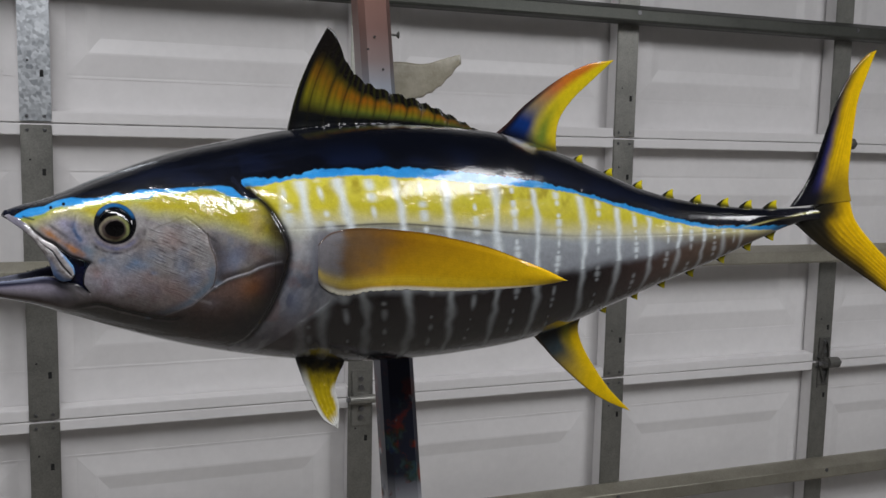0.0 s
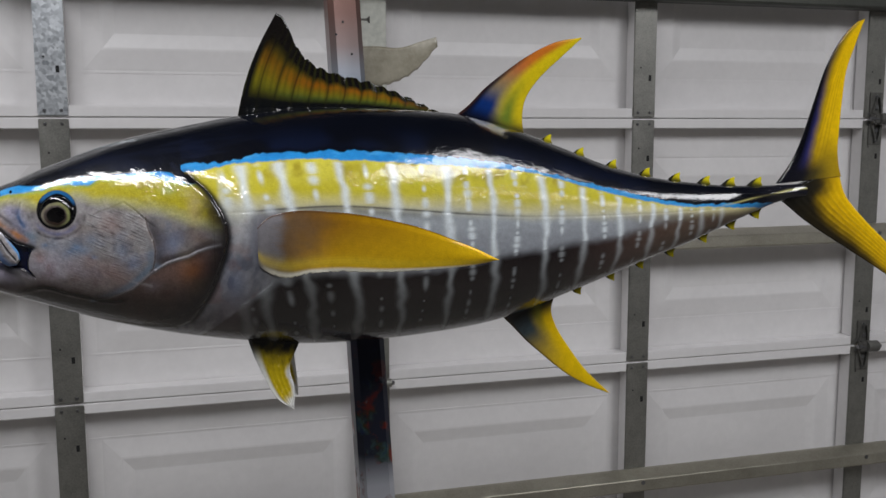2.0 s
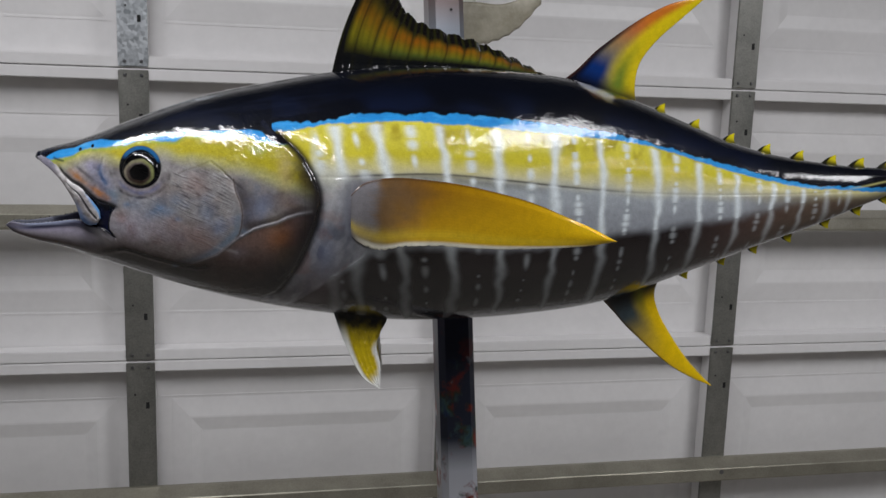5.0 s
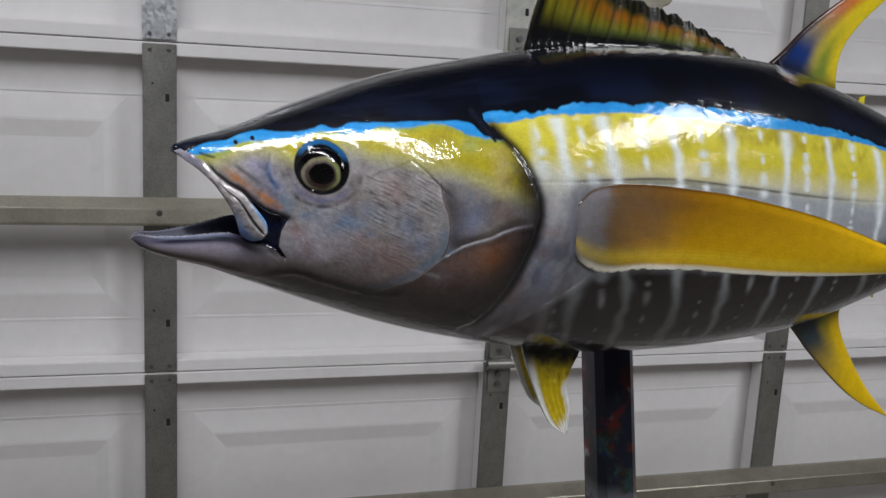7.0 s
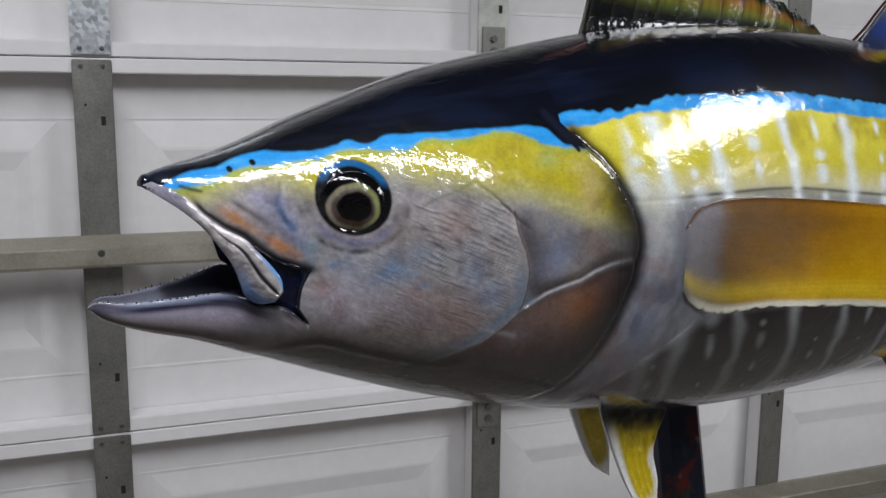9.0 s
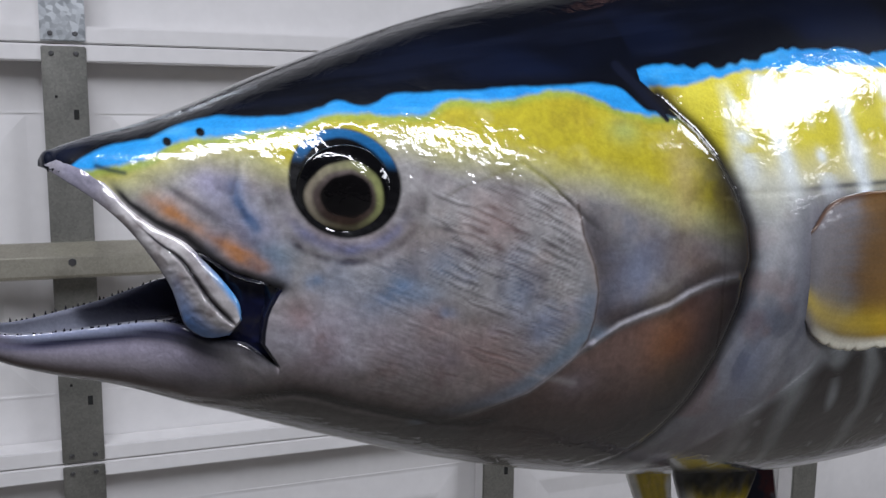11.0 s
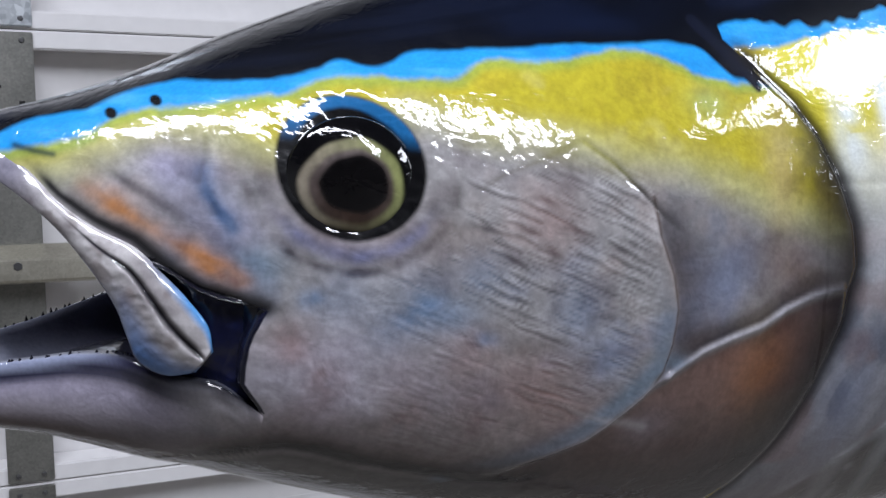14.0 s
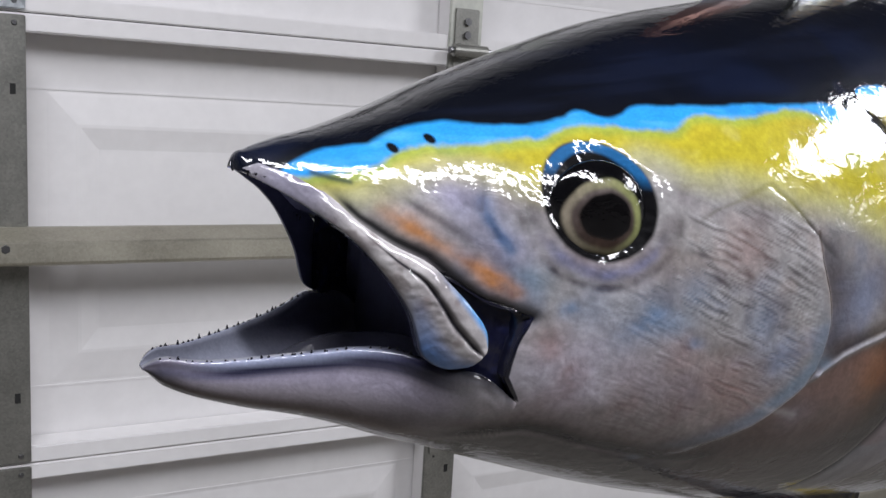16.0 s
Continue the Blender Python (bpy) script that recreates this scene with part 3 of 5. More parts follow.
def relief(x, z):
    """How far the modelled surface stands out of (+) or sinks into the plain body, on its flank."""
    d = np.zeros(x.shape)
    m = (x > 0.03) & (x < 0.31)
    X, Z = x[m], z[m]
    r = np.zeros(X.shape)
    g, _, pos = near_line(X, Z, GILL)
    side = np.sign(X - gill_x(Z))
    fade = step(0.0, 0.12, pos) * (1 - step(0.93, 1.0, pos))
    kk = step(-1, 1, g * side / 0.0022)
    r += ((1 - kk) * 0.0008 * (1 - step(0, 0.03, g)) - kk * 0.0016 * np.exp(-(g / 0.010) ** 2)) * fade
    r -= 0.0011 * np.exp(-(g / 0.0022) ** 2) * fade
    c, cs, cp = near_line(X, Z, CHEEK)
    cf = step(0, 0.1, cp) * (1 - step(0.85, 1, cp))
    r += 0.0010 * np.clip(c * cs / 0.0014, -1, 1) * np.exp(-(c / 0.010) ** 2) * cf
    o, os_, op = near_line(X, Z, GILL_LINE)
    r += 0.0008 * np.exp(-(o / 0.0012) ** 2) - 0.0004 * np.exp(-((o - 0.004) / 0.003) ** 2) * (os_ > 0)
    lr, _, lp = near_line(X, Z, LOW_RIDGE)
    r += 0.0007 * np.exp(-(lr / 0.0013) ** 2) * (1 - step(.6, 1, lp))
    w, ws, wp = near_line(X, Z, CROWN_BACK)
    r -= 0.0003 * np.exp(-(w / 0.0009) ** 2) * (1 - step(.7, 1, wp))
    e = np.hypot(X - EYE[0], Z - EYE[1])
    before = (EYE[0] - X) / np.maximum(e, 1e-4)
    r -= (0.0026 - 0.0018 * step(0.25, 0.65, before)) * (1 - step(0.0085, 0.0186, e))
    r += (0.00016 * vnoise(X * 330, Z * 330, 81) + 0.00008 * vnoise(X * 620, Z * 620, 82)) * np.exp(-((e - 0.0172) / 0.0026) ** 2)
    r -= 0.0006 * np.exp(-((e - 0.0225) / 0.0032) ** 2) * step(-0.002, -0.010, Z - EYE[1])
    h1, _, hp = near_line(X, Z, [(.0885, 1.4530), (.0945, 1.4488), (.0990, 1.4452)])
    r -= 0.0010 * np.exp(-(h1 / 0.0016) ** 2) * (1 - step(0.6, 1, hp))
    h2, _, hp = near_line(X, Z, [(.0507, 1.5030), (.057, 1.4962), (.0643, 1.491), (.0726, 1.487), (.0784, 1.4815), (.0850, 1.4768), (.0995, 1.4722)])
    r -= 0.0012 * np.exp(-(h2 / 0.0020) ** 2)
    h3, _, _ = near_line(X, Z, [(.0860, 1.5115), (.0885, 1.5030), (.0930, 1.4960)])
    r -= 0.0002 * np.exp(-(h3 / 0.0025) ** 2)
    lines = step(0.118, 0.15, X) * (1 - step(0.185, 0.198, X)) * (1 - step(1.497, 1.512, Z)) * step(1.43, 1.45, Z)
    st, _ = strokes(X, Z)
    r -= 0.00017 * lines * st
    d[m] = r
    u = (x > 0.25) & (x < 0.93)
    X, Z = x[u], z[u]
    a = Z - curve([(.25, 1.499), (.277, 1.4998), (.3085, 1.5005), (.3642, 1.4991), (.4252, 1.4956), (.4928, 1.4892), (.5693, 1.4822), (.7417, 1.4770), (.93, 1.482)], X)
    d[u] -= 0.00025 * np.exp(-(a / 0.0012) ** 2)
    b = np.hypot((X - 0.284) / 0.022, (Z - 1.468) / 0.034)
    d[u] += 0.004 * np.exp(-b**2)
    d += 0.0003 * fnoise(x * 55, z * 90, 2)
    d += (0.00005 * vnoise(x * 620, z * 620, 95) + 0.00008 * vnoise(x * 310, z * 310, 96)) * (1 - step(.16, .22, x)) * (1 - step(1.508, 1.516, z))
    return d


def bars(x, z):
    """White bars and rows of spots down the flank."""
    k = np.zeros(x.shape)
    solid = [.2540, .2771, .3126, .3697, .4215, .4780, .5288, .5945, .6490, .6984, .7450, .7826, .8150, .8450]
    lean = [.020, .020, .025, .013, .008, .0045, .006, .004, -.001, -.002, -.003, -.002, 0, 0]
    dots = [.2610, .2932, .3408, .3950, .4512, .5015, .5590, .6190, .6750, .7245, .7640, .8000, .8300]
    dot_lean = [.020, .026, .0175, .011, .003, .005, .001, .001, 0, 0, 0, 0, 0]
    for i, (b0, dl) in enumerate(zip(solid, lean)):
        u = (x > b0 - 0.03) & (x < b0 + 0.06)
        X, Z = x[u], z[u]
        low = step(1.45, 1.40, Z)
        cx = b0 + dl * (1.525 - Z) / 0.115 + 0.0011 * np.sin((Z - 1.54) * 70 + i * 1.7) + 0.0014 * vnoise(Z * 110, Z * 0 + i, 3)
        wd = (0.0054 - 0.0019 * (b0 - .27) / .5) * (1 + 0.35 * vnoise(Z * 80, Z * 0 + i, 9)) * (1 - 0.1 * low)
        k[u] = np.maximum(k[u], np.exp(-np.abs((X - cx) / wd) ** 2.3) * (1 - 0.5 * low))
    for i, (b0, dl) in enumerate(zip(dots, dot_lean)):
        u = (x > b0 - 0.03) & (x < b0 + 0.06)
        X, Z = x[u], z[u]
        low = step(1.45, 1.40, Z)
        pitch = 0.0140 if b0 < 0.48 else 0.0086
        zz = Z + 0.0030 * np.sin(Z * 120 + i * 2.3)
        row = np.floor((zz + 0.004 * i) / pitch)
        ph = (zz + 0.004 * i) / pitch - row - 0.5
        jx = 0.0016 * np.sin(row * 12.9 + i * 4.1)
        sz = 0.9 + 0.4 * np.sin(row * 7.7 + i * 1.7)
        wd = (0.0044 - 0.0017 * (b0 - .27) / .5) * (1 - 0.45 * low) * sz
        cx = b0 + jx + dl * (1.525 - Z) / 0.115
        tall = 1.35 + 0.5 * np.sin(row * 3.3 + i)
        k[u] = np.maximum(k[u], np.exp(-(((X - cx) / wd) ** 2 + (ph * pitch / (np.maximum(wd, 1e-4) * tall)) ** 2) ** 1.3) * (sz > 0.55) * (1 - 0.55 * low))
    return k


def paint(x, z):
    """The airbrushed colours of the flank at (x, z)."""
    n1, n2, n3 = fnoise(x * 45, z * 45, 1), fnoise(x * 150, z * 150, 4), fnoise(x * 18, z * 26, 6)
    edge = (0.0020 * fnoise(x * 62, z * 20, 8) + 0.0007 * vnoise(x * 300, z * 0, 11)) * (0.25 + 0.95 * step(.2, .26, x))
    g, _, gp = near_line(x, z, GILL)
    gs = np.sign(x - gill_x(z))
    head = gs < 0
    black = np.where(head, curve(BLACK_HEAD, x), curve(BLACK_BODY, x)) + edge
    blue = np.where(head, curve(BLUE_HEAD, x), curve(BLUE_BODY, x)) + edge * 0.3 + 0.0014 * fnoise(x * 48, z * 16, 13) * step(.2, .26, x)
    # flank behind the gills: yellow to pearl grey to dark
    yl = curve(YELLOW_LOW, x) + 0.003 * n1
    col = np.empty(x.shape + (3,))
    col[:] = lin(154, 160, 165)
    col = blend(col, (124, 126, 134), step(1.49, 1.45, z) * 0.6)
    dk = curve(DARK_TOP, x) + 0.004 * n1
    # dark belly paint, with some underside shade put into the colour
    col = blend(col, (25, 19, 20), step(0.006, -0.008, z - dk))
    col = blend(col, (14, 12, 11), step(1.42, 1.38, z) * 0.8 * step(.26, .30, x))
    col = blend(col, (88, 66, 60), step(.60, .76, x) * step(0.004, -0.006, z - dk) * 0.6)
    col = blend(col, (196, 190, 150), step(-0.014, 0.004, z - yl) * 0.9)
    col = blend(col, (190, 179, 48), step(-0.004, 0.016, z - yl))
    col = blend(col, (206, 197, 76), step(0.010, 0.030, z - yl) * (0.5 + 0.5 * n1))
    col = blend(col, (128, 108, 14), step(0.016, 0.034, z - yl) * step(-.1, .5, fnoise(x * 70, z * 60, 17)) * 0.55)
    col = blend(col, (84, 70, 58), step(.68, .80, x) * step(0.006, -0.006, z - curve(YELLOW_LOW, x) + .002 + .003 * n1) * 0.75)
    sl = z - curve([(.25, 1.499), (.277, 1.4998), (.3085, 1.5012), (.3642, 1.5020), (.4252, 1.4966), (.4928, 1.4892), (.5693, 1.4822), (.7417, 1.4770), (.93, 1.482)], x)
    col = blend(col, (52, 50, 48), np.exp(-(sl / .0009) ** 2) * step(.27, .30, x) * (1 - step(.48, .62, x)) * 0.85)
    col = blend(col, (84, 88, 92), np.exp(-((sl + .004) / .004) ** 2) * step(.285, .31, x) * (1 - step(.40, .52, x)) * 0.6)
    bk = bars(x, z) * step(.252, .262, x) * step(0.0, -0.003, z - blue)
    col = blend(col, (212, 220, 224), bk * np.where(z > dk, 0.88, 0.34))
    # pale shoulder behind the gill opening
    edge_z = np.interp(x, [.225, .240, .255, .2693, .2866, .2973, .304, .312], [1.370, 1.3845, 1.3972, 1.4109, 1.4227, 1.4313, 1.4434, 1.470])
    cloud = (gs > 0) * step(-.0025, .0025, z - edge_z + .0030 * n1) * step(.318, .304, x) * step(1.506, 1.490, z)
    col = blend(col, (108, 109, 116), cloud * 0.94)
    col = blend(col, (150, 152, 158), cloud * step(0.0, 0.5, fnoise(x * 75, z * 45, 46)) * 0.65)
    col = blend(col, (58, 62, 76), cloud * step(0.05, 0.6, fnoise(x * 90, z * 55, 47)) * 0.6)
    wisp = vnoise(g * 260 + 1.5 * n1, gp * 22 + x * 40, 58)
    col = blend(col, (168, 168, 176), cloud * step(.15, .6, wisp) * 0.26)
    col = blend(col, (60, 54, 62), cloud * step(.2, .7, -wisp) * 0.22)
    col = blend(col, (104, 116, 146), cloud * np.exp(-((x - .268) / .008) ** 2 - ((z - 1.435) / .02) ** 2) * 0.45)
    col = blend(col, (116, 92, 88), cloud * step(0.15, 0.6, fnoise(x * 60, z * 60, 48)) * 0.5)
    col = blend(col, (176, 176, 178), np.exp(-((x - .272) / .008) ** 2 - ((z - 1.482) / .014) ** 2) * 0.6)
    col = blend(col, (92, 102, 120), np.exp(-((x - .289) / .008) ** 2 - ((z - 1.462) / .022) ** 2) * 0.7)
    col = blend(col, (120, 106, 112), np.exp(-((x - .262) / .02) ** 2 - ((z - 1.405) / .02) ** 2) * 0.35)
    col = blend(col, (190, 190, 176), np.exp(-((x - .270) / .012) ** 2 - ((z - 1.500) / .010) ** 2) * 0.8)
    col = blend(col, (88, 80, 80), np.exp(-((x - .296) / .012) ** 2 - ((z - 1.470) / .024) ** 2) * (gs > 0) * 0.9)
    # head
    hd = np.empty(x.shape + (3,))
    hd[:] = lin(152, 149, 149)
    hd = blend(hd, (174, 171, 172), step(-0.1, 0.5, n1) * 0.5)
    hd = blend(hd, (132, 116, 108), step(0.1, 0.6, fnoise(x * 60, z * 70, 21)) * 0.45)
    hd = blend(hd, (120, 134, 168), step(0.15, 0.6, fnoise(x * 52, z * 52, 33)) * 0.36)
    hd = blend(hd, (146, 134, 146), step(0.2, 0.7, fnoise(x * 40, z * 80, 41)) * 0.30)
    lines = step(0.110, 0.135, x) * (1 - step(0.188, 0.199, x)) * (1 - step(1.500, 1.510, z)) * step(1.425, 1.445, z)
    e0 = np.hypot(x - EYE[0], z - EYE[1])
    lines = lines * step(.022, .030, e0)
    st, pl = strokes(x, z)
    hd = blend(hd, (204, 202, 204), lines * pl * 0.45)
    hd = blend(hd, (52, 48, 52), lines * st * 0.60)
    for dx, dz, dl in ((.1594, 1.4900, .0034), (.1718, 1.4897, .0030), (.1642, 1.4972, .0026), (.1500, 1.4905, .0040), (.1655, 1.4845, .0028), (.1560, 1.4830, .0036), (.1830, 1.4850, .0022)):
        u, v = (x - dx) + 0.0 * z, (z - dz) + 0.33 * (x - dx)
        hd = blend(hd, (66, 62, 66), np.exp(-(u / dl) ** 2 - ((v + 0.0004 * n2) / .0009) ** 2) * 0.75)
    hd = blend(hd, (98, 88, 92), step(0.05, 0.6, fnoise(x * 95, z * 95, 27)) * 0.5)
    hd = blend(hd, (176, 164, 160), step(0.1, 0.6, fnoise(x * 110, z * 100, 29)) * 0.35)
    # warm streak below the nostrils and blue marks before and under the eye
    a, asd, ap = near_line(x, z, [(.0590, 1.5010), (.0665, 1.4974), (.0721, 1.4932), (.0788, 1.4885), (.0856, 1.4843), (.0940, 1.4795)])
    hd = blend(hd, (180, 120, 66), np.exp(-((a + 0.0014 * n2) / .0030) ** 2) * (0.75 + 0.7 * fnoise(x * 130, z * 130, 66)) * step(0, .2, ap))
    hd = blend(hd, (120, 70, 44), np.exp(-((a - .0008) / .0012) ** 2) * (asd > 0) * step(.1, .6, fnoise(x * 140, z * 140, 64)) * 0.6 * step(.1, .3, ap))
    a, _, ap = near_line(x, z, [(.066, 1.5045), (.0725, 1.4998), (.0836, 1.4927), (.0927, 1.4872), (.0990, 1.4840)])
    hd = blend(hd, (54, 50, 54), np.exp(-((a + 0.0006 * n2) / (.0012 + .0010 * ap)) ** 2) * (0.65 + 0.4 * n1) * step(0, .2, ap) * (1 - step(.8, 1, ap)))
    a, _, ap = near_line(x, z, [(.0872, 1.5030), (.0882, 1.4985), (.0900, 1.4950), (.0930, 1.4912)])
    hd = blend(hd, (128, 134, 168), np.exp(-((a + 0.0012 * n1) / .0056) ** 2) * 0.5)
    hd = blend(hd, (64, 92, 128), np.exp(-((a + 0.0010 * n2) / (.0022 + .0008 * n1)) ** 2) * 0.75)
    hd = blend(hd, (36, 60, 96), np.exp(-((a + 0.0008 * n2) / .0010) ** 2) * 0.6 * step(.1, .5, ap) * (1 - step(.7, 1, ap)))
    a, _, ap = near_line(x, z, [(.0893, 1.5130), (.0885, 1.5067), (.0866, 1.5010)])
    hd = blend(hd, (80, 80, 94), np.exp(-(a / .0008) ** 2) * 0.55)
    for bx, bz, s0, k0 in ((.1005, 1.4925, .0040, .45), (.1055, 1.4880, .0035, .45), (.0985, 1.4985, .0030, .4), (.0780, 1.5065, .0028, .35), (.1030, 1.4830, .0030, .35)):
        hd = blend(hd, (72, 68, 74), np.exp(-(((x - bx) / s0) ** 2 + ((z - bz) / (s0 * 0.6)) ** 2)) * k0 * (0.6 + 0.8 * n2))
    hd = blend(hd, (150, 146, 176), np.exp(-((x - .080) / .006) ** 2 - ((z - 1.506) / .005) ** 2) * 0.6)
    e = np.hypot(x - EYE[0], z - EYE[1])
    under = step(-0.006, -0.016, z - EYE[1])
    hd = blend(hd, (128, 130, 166), np.exp(-((e - .0200) / .0018) ** 2) * under * (0.55 + 0.6 * n2))
    hd = blend(hd, (74, 66, 66), np.exp(-((e - .0238 + .0010 * n1) / .0014) ** 2) * step(0.0, -0.010, z - EYE[1]) * (0.70 + 0.8 * n2 - 0.30 * step(.12, .135, x)))
    hd = blend(hd, (150, 108, 98), np.exp(-(np.hypot((x - .1045) / .006, (z - 1.464) / .005)) ** 2) * 0.4)
    hd = blend(hd, (128, 96, 92), np.exp(-(np.hypot((x - .1125) / .004, (z - 1.4535) / .007)) ** 2) * 0.4)
    hd = blend(hd, (92, 130, 160), np.exp(-((x - .098) / .006) ** 2 - ((z - 1.482) / .005) ** 2) * 0.5)
    for bx, bz, s in ((.112, 1.450, .004), (.150, 1.445, .008), (.175, 1.440, .010), (.165, 1.492, .006), (.163, 1.453, .007), (.145, 1.462, .005), (.110, 1.446, .006), (.130, 1.455, .005)):
        hd = blend(hd, (140, 100, 92), np.exp(-(((x - bx) / s) ** 2 + ((z - bz) / s) ** 2) * 0.5) * 0.40)
    hd = blend(hd, (100, 140, 176), np.exp(-((x - .140) / .008) ** 2 - ((z - 1.470) / .004) ** 2) * 0.45)
    for bx, bz, s in ((.134, 1.474, .006), (.126, 1.466, .004), (.172, 1.470, .005), (.148, 1.480, .004), (.181, 1.456, .005), (.116, 1.474, .005)):
        hd = blend(hd, (92, 128, 172), np.exp(-(((x - bx) / s) ** 2 + ((z - bz) / s) ** 2) * 0.5) * 0.28)
    # paler lilac low cheek, brightened in the colour for missing floor bounce
    low = np.exp(-((x - .112) / .024) ** 2 - ((z - 1.453) / .014) ** 2)
    hd = blend(hd, (214, 208, 224), low * (0.70 + 0.5 * fnoise(x * 70, z * 70, 85)))
    for bx, bz, s in ((.1045, 1.4640, .0044), (.1125, 1.4545, .0042), (.1330, 1.4420, .0050)):
        hd = blend(hd, (138, 100, 92), np.exp(-np.hypot((x - bx) / s, (z - bz) / s / 1.2) ** 2) * (0.5 + 0.6 * n2))
    for bx, bz, s in ((.1360, 1.4735, .0040), (.1300, 1.4700, .0030), (.1500, 1.4640, .0030), (.1100, 1.4745, .0036)):
        hd = blend(hd, (86, 132, 182), np.exp(-np.hypot((x - bx) / s, (z - bz) / s * 1.4) ** 2) * (0.32 + 0.5 * n2))
    smoke = step(0.0, 0.5, vnoise(x * 190, z * 45, 71) + 0.4 * n2) * step(.072, .086, x) * step(.112, .098, x) * step(1.476, 1.486, z)
    hd = blend(hd, (78, 72, 80), smoke * 0.3)
    # lower head darkens to brown, partly shade put in the colour; gill cover plates
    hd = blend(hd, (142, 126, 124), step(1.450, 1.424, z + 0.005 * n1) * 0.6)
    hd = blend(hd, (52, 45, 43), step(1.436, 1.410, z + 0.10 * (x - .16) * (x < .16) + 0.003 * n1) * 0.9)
    c, cs, cp = near_line(x, z, CHEEK)
    hd = blend(hd, (96, 120, 142), np.exp(-((c - .003) / .0035) ** 2) * (cs > 0) * 0.55 * step(.1, .4, cp))
    o, os_, op = near_line(x, z, GILL_LINE)
    zl = np.interp(x, [.150, .1607, .1713, .1797, .1876, .1946, .1992, .2088, .2179, .2276, .2354, .2439, .2553, .27],
                   [1.4230, 1.4269, 1.4316, 1.4353, 1.4420, 1.4485, 1.4512, 1.4573, 1.4604, 1.4627, 1.4666, 1.4694, 1.4711, 1.472])
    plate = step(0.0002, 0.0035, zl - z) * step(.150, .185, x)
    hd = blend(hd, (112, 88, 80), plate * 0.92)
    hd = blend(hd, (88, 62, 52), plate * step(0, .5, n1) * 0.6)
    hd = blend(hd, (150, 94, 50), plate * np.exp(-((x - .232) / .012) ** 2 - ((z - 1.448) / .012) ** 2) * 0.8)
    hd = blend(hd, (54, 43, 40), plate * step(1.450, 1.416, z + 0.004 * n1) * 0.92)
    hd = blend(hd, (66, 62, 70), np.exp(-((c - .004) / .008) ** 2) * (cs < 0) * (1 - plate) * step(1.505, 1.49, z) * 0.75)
    hd = blend(hd, (82, 78, 84), np.exp(-((x - .224) / .020) ** 2 - ((z - 1.485) / .010) ** 2) * (0.55 + 0.3 * n1))
    hd = blend(hd, (128, 140, 170), np.exp(-((x - .215) / .008) ** 2 - ((z - 1.475) / .010) ** 2) * 0.6)
    hd = blend(hd, (120, 96, 92), np.exp(-((x - .238) / .009) ** 2 - ((z - 1.478) / .009) ** 2) * 0.6)
    a, asd, ap = near_line(x, z, SEAM)
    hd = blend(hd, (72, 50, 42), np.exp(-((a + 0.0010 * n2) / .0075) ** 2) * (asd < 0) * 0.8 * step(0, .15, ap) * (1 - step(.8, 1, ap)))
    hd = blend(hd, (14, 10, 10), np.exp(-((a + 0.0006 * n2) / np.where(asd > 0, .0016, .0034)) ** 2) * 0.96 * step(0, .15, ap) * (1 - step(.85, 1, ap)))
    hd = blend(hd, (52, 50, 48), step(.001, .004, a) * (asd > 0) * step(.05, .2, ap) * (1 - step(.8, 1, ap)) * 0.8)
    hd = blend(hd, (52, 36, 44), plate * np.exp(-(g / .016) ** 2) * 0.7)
    hd = blend(hd, (120, 112, 120), plate * np.exp(-((x - .196) / .008) ** 2 - ((z - 1.437) / .006) ** 2) * 0.5)
    hd = blend(hd, (70, 50, 46), plate * step(.1, .6, fnoise(x * 90, z * 70, 55)) * 0.5)
    # shadow above the gill line ridge, laid into the colour
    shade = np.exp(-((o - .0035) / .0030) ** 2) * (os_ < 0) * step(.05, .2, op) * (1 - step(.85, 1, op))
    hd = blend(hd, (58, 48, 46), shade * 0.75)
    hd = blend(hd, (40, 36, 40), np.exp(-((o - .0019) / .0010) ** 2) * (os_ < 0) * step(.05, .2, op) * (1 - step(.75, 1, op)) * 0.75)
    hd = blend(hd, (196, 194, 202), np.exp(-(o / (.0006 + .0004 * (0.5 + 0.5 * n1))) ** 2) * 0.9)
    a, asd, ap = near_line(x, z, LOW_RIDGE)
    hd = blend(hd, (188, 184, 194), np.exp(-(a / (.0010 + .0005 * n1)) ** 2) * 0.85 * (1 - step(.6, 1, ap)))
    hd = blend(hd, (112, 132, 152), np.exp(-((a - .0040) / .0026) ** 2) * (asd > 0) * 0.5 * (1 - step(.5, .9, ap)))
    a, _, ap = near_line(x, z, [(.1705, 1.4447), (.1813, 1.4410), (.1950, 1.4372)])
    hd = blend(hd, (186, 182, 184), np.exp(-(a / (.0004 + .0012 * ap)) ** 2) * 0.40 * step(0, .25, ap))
    a, _, ap = near_line(x, z, CHEEK[:7])
    hd = blend(hd, (70, 54, 46), np.exp(-((a + 0.0003 * n2) / (.0006 + .0003 * n1)) ** 2) * 0.8 * (1 - step(.85, 1, ap)))
    w, _, wp = near_line(x, z, CROWN)
    hd = blend(hd, (92, 86, 72), np.exp(-(w / .0007) ** 2) * 0.45 * step(0, .3, wp))
    w, _, wp = near_line(x, z, CROWN_BACK)
    hd = blend(hd, (38, 36, 34), np.exp(-(w / .0006) ** 2) * 0.85 * (1 - step(.55, 1, wp)))
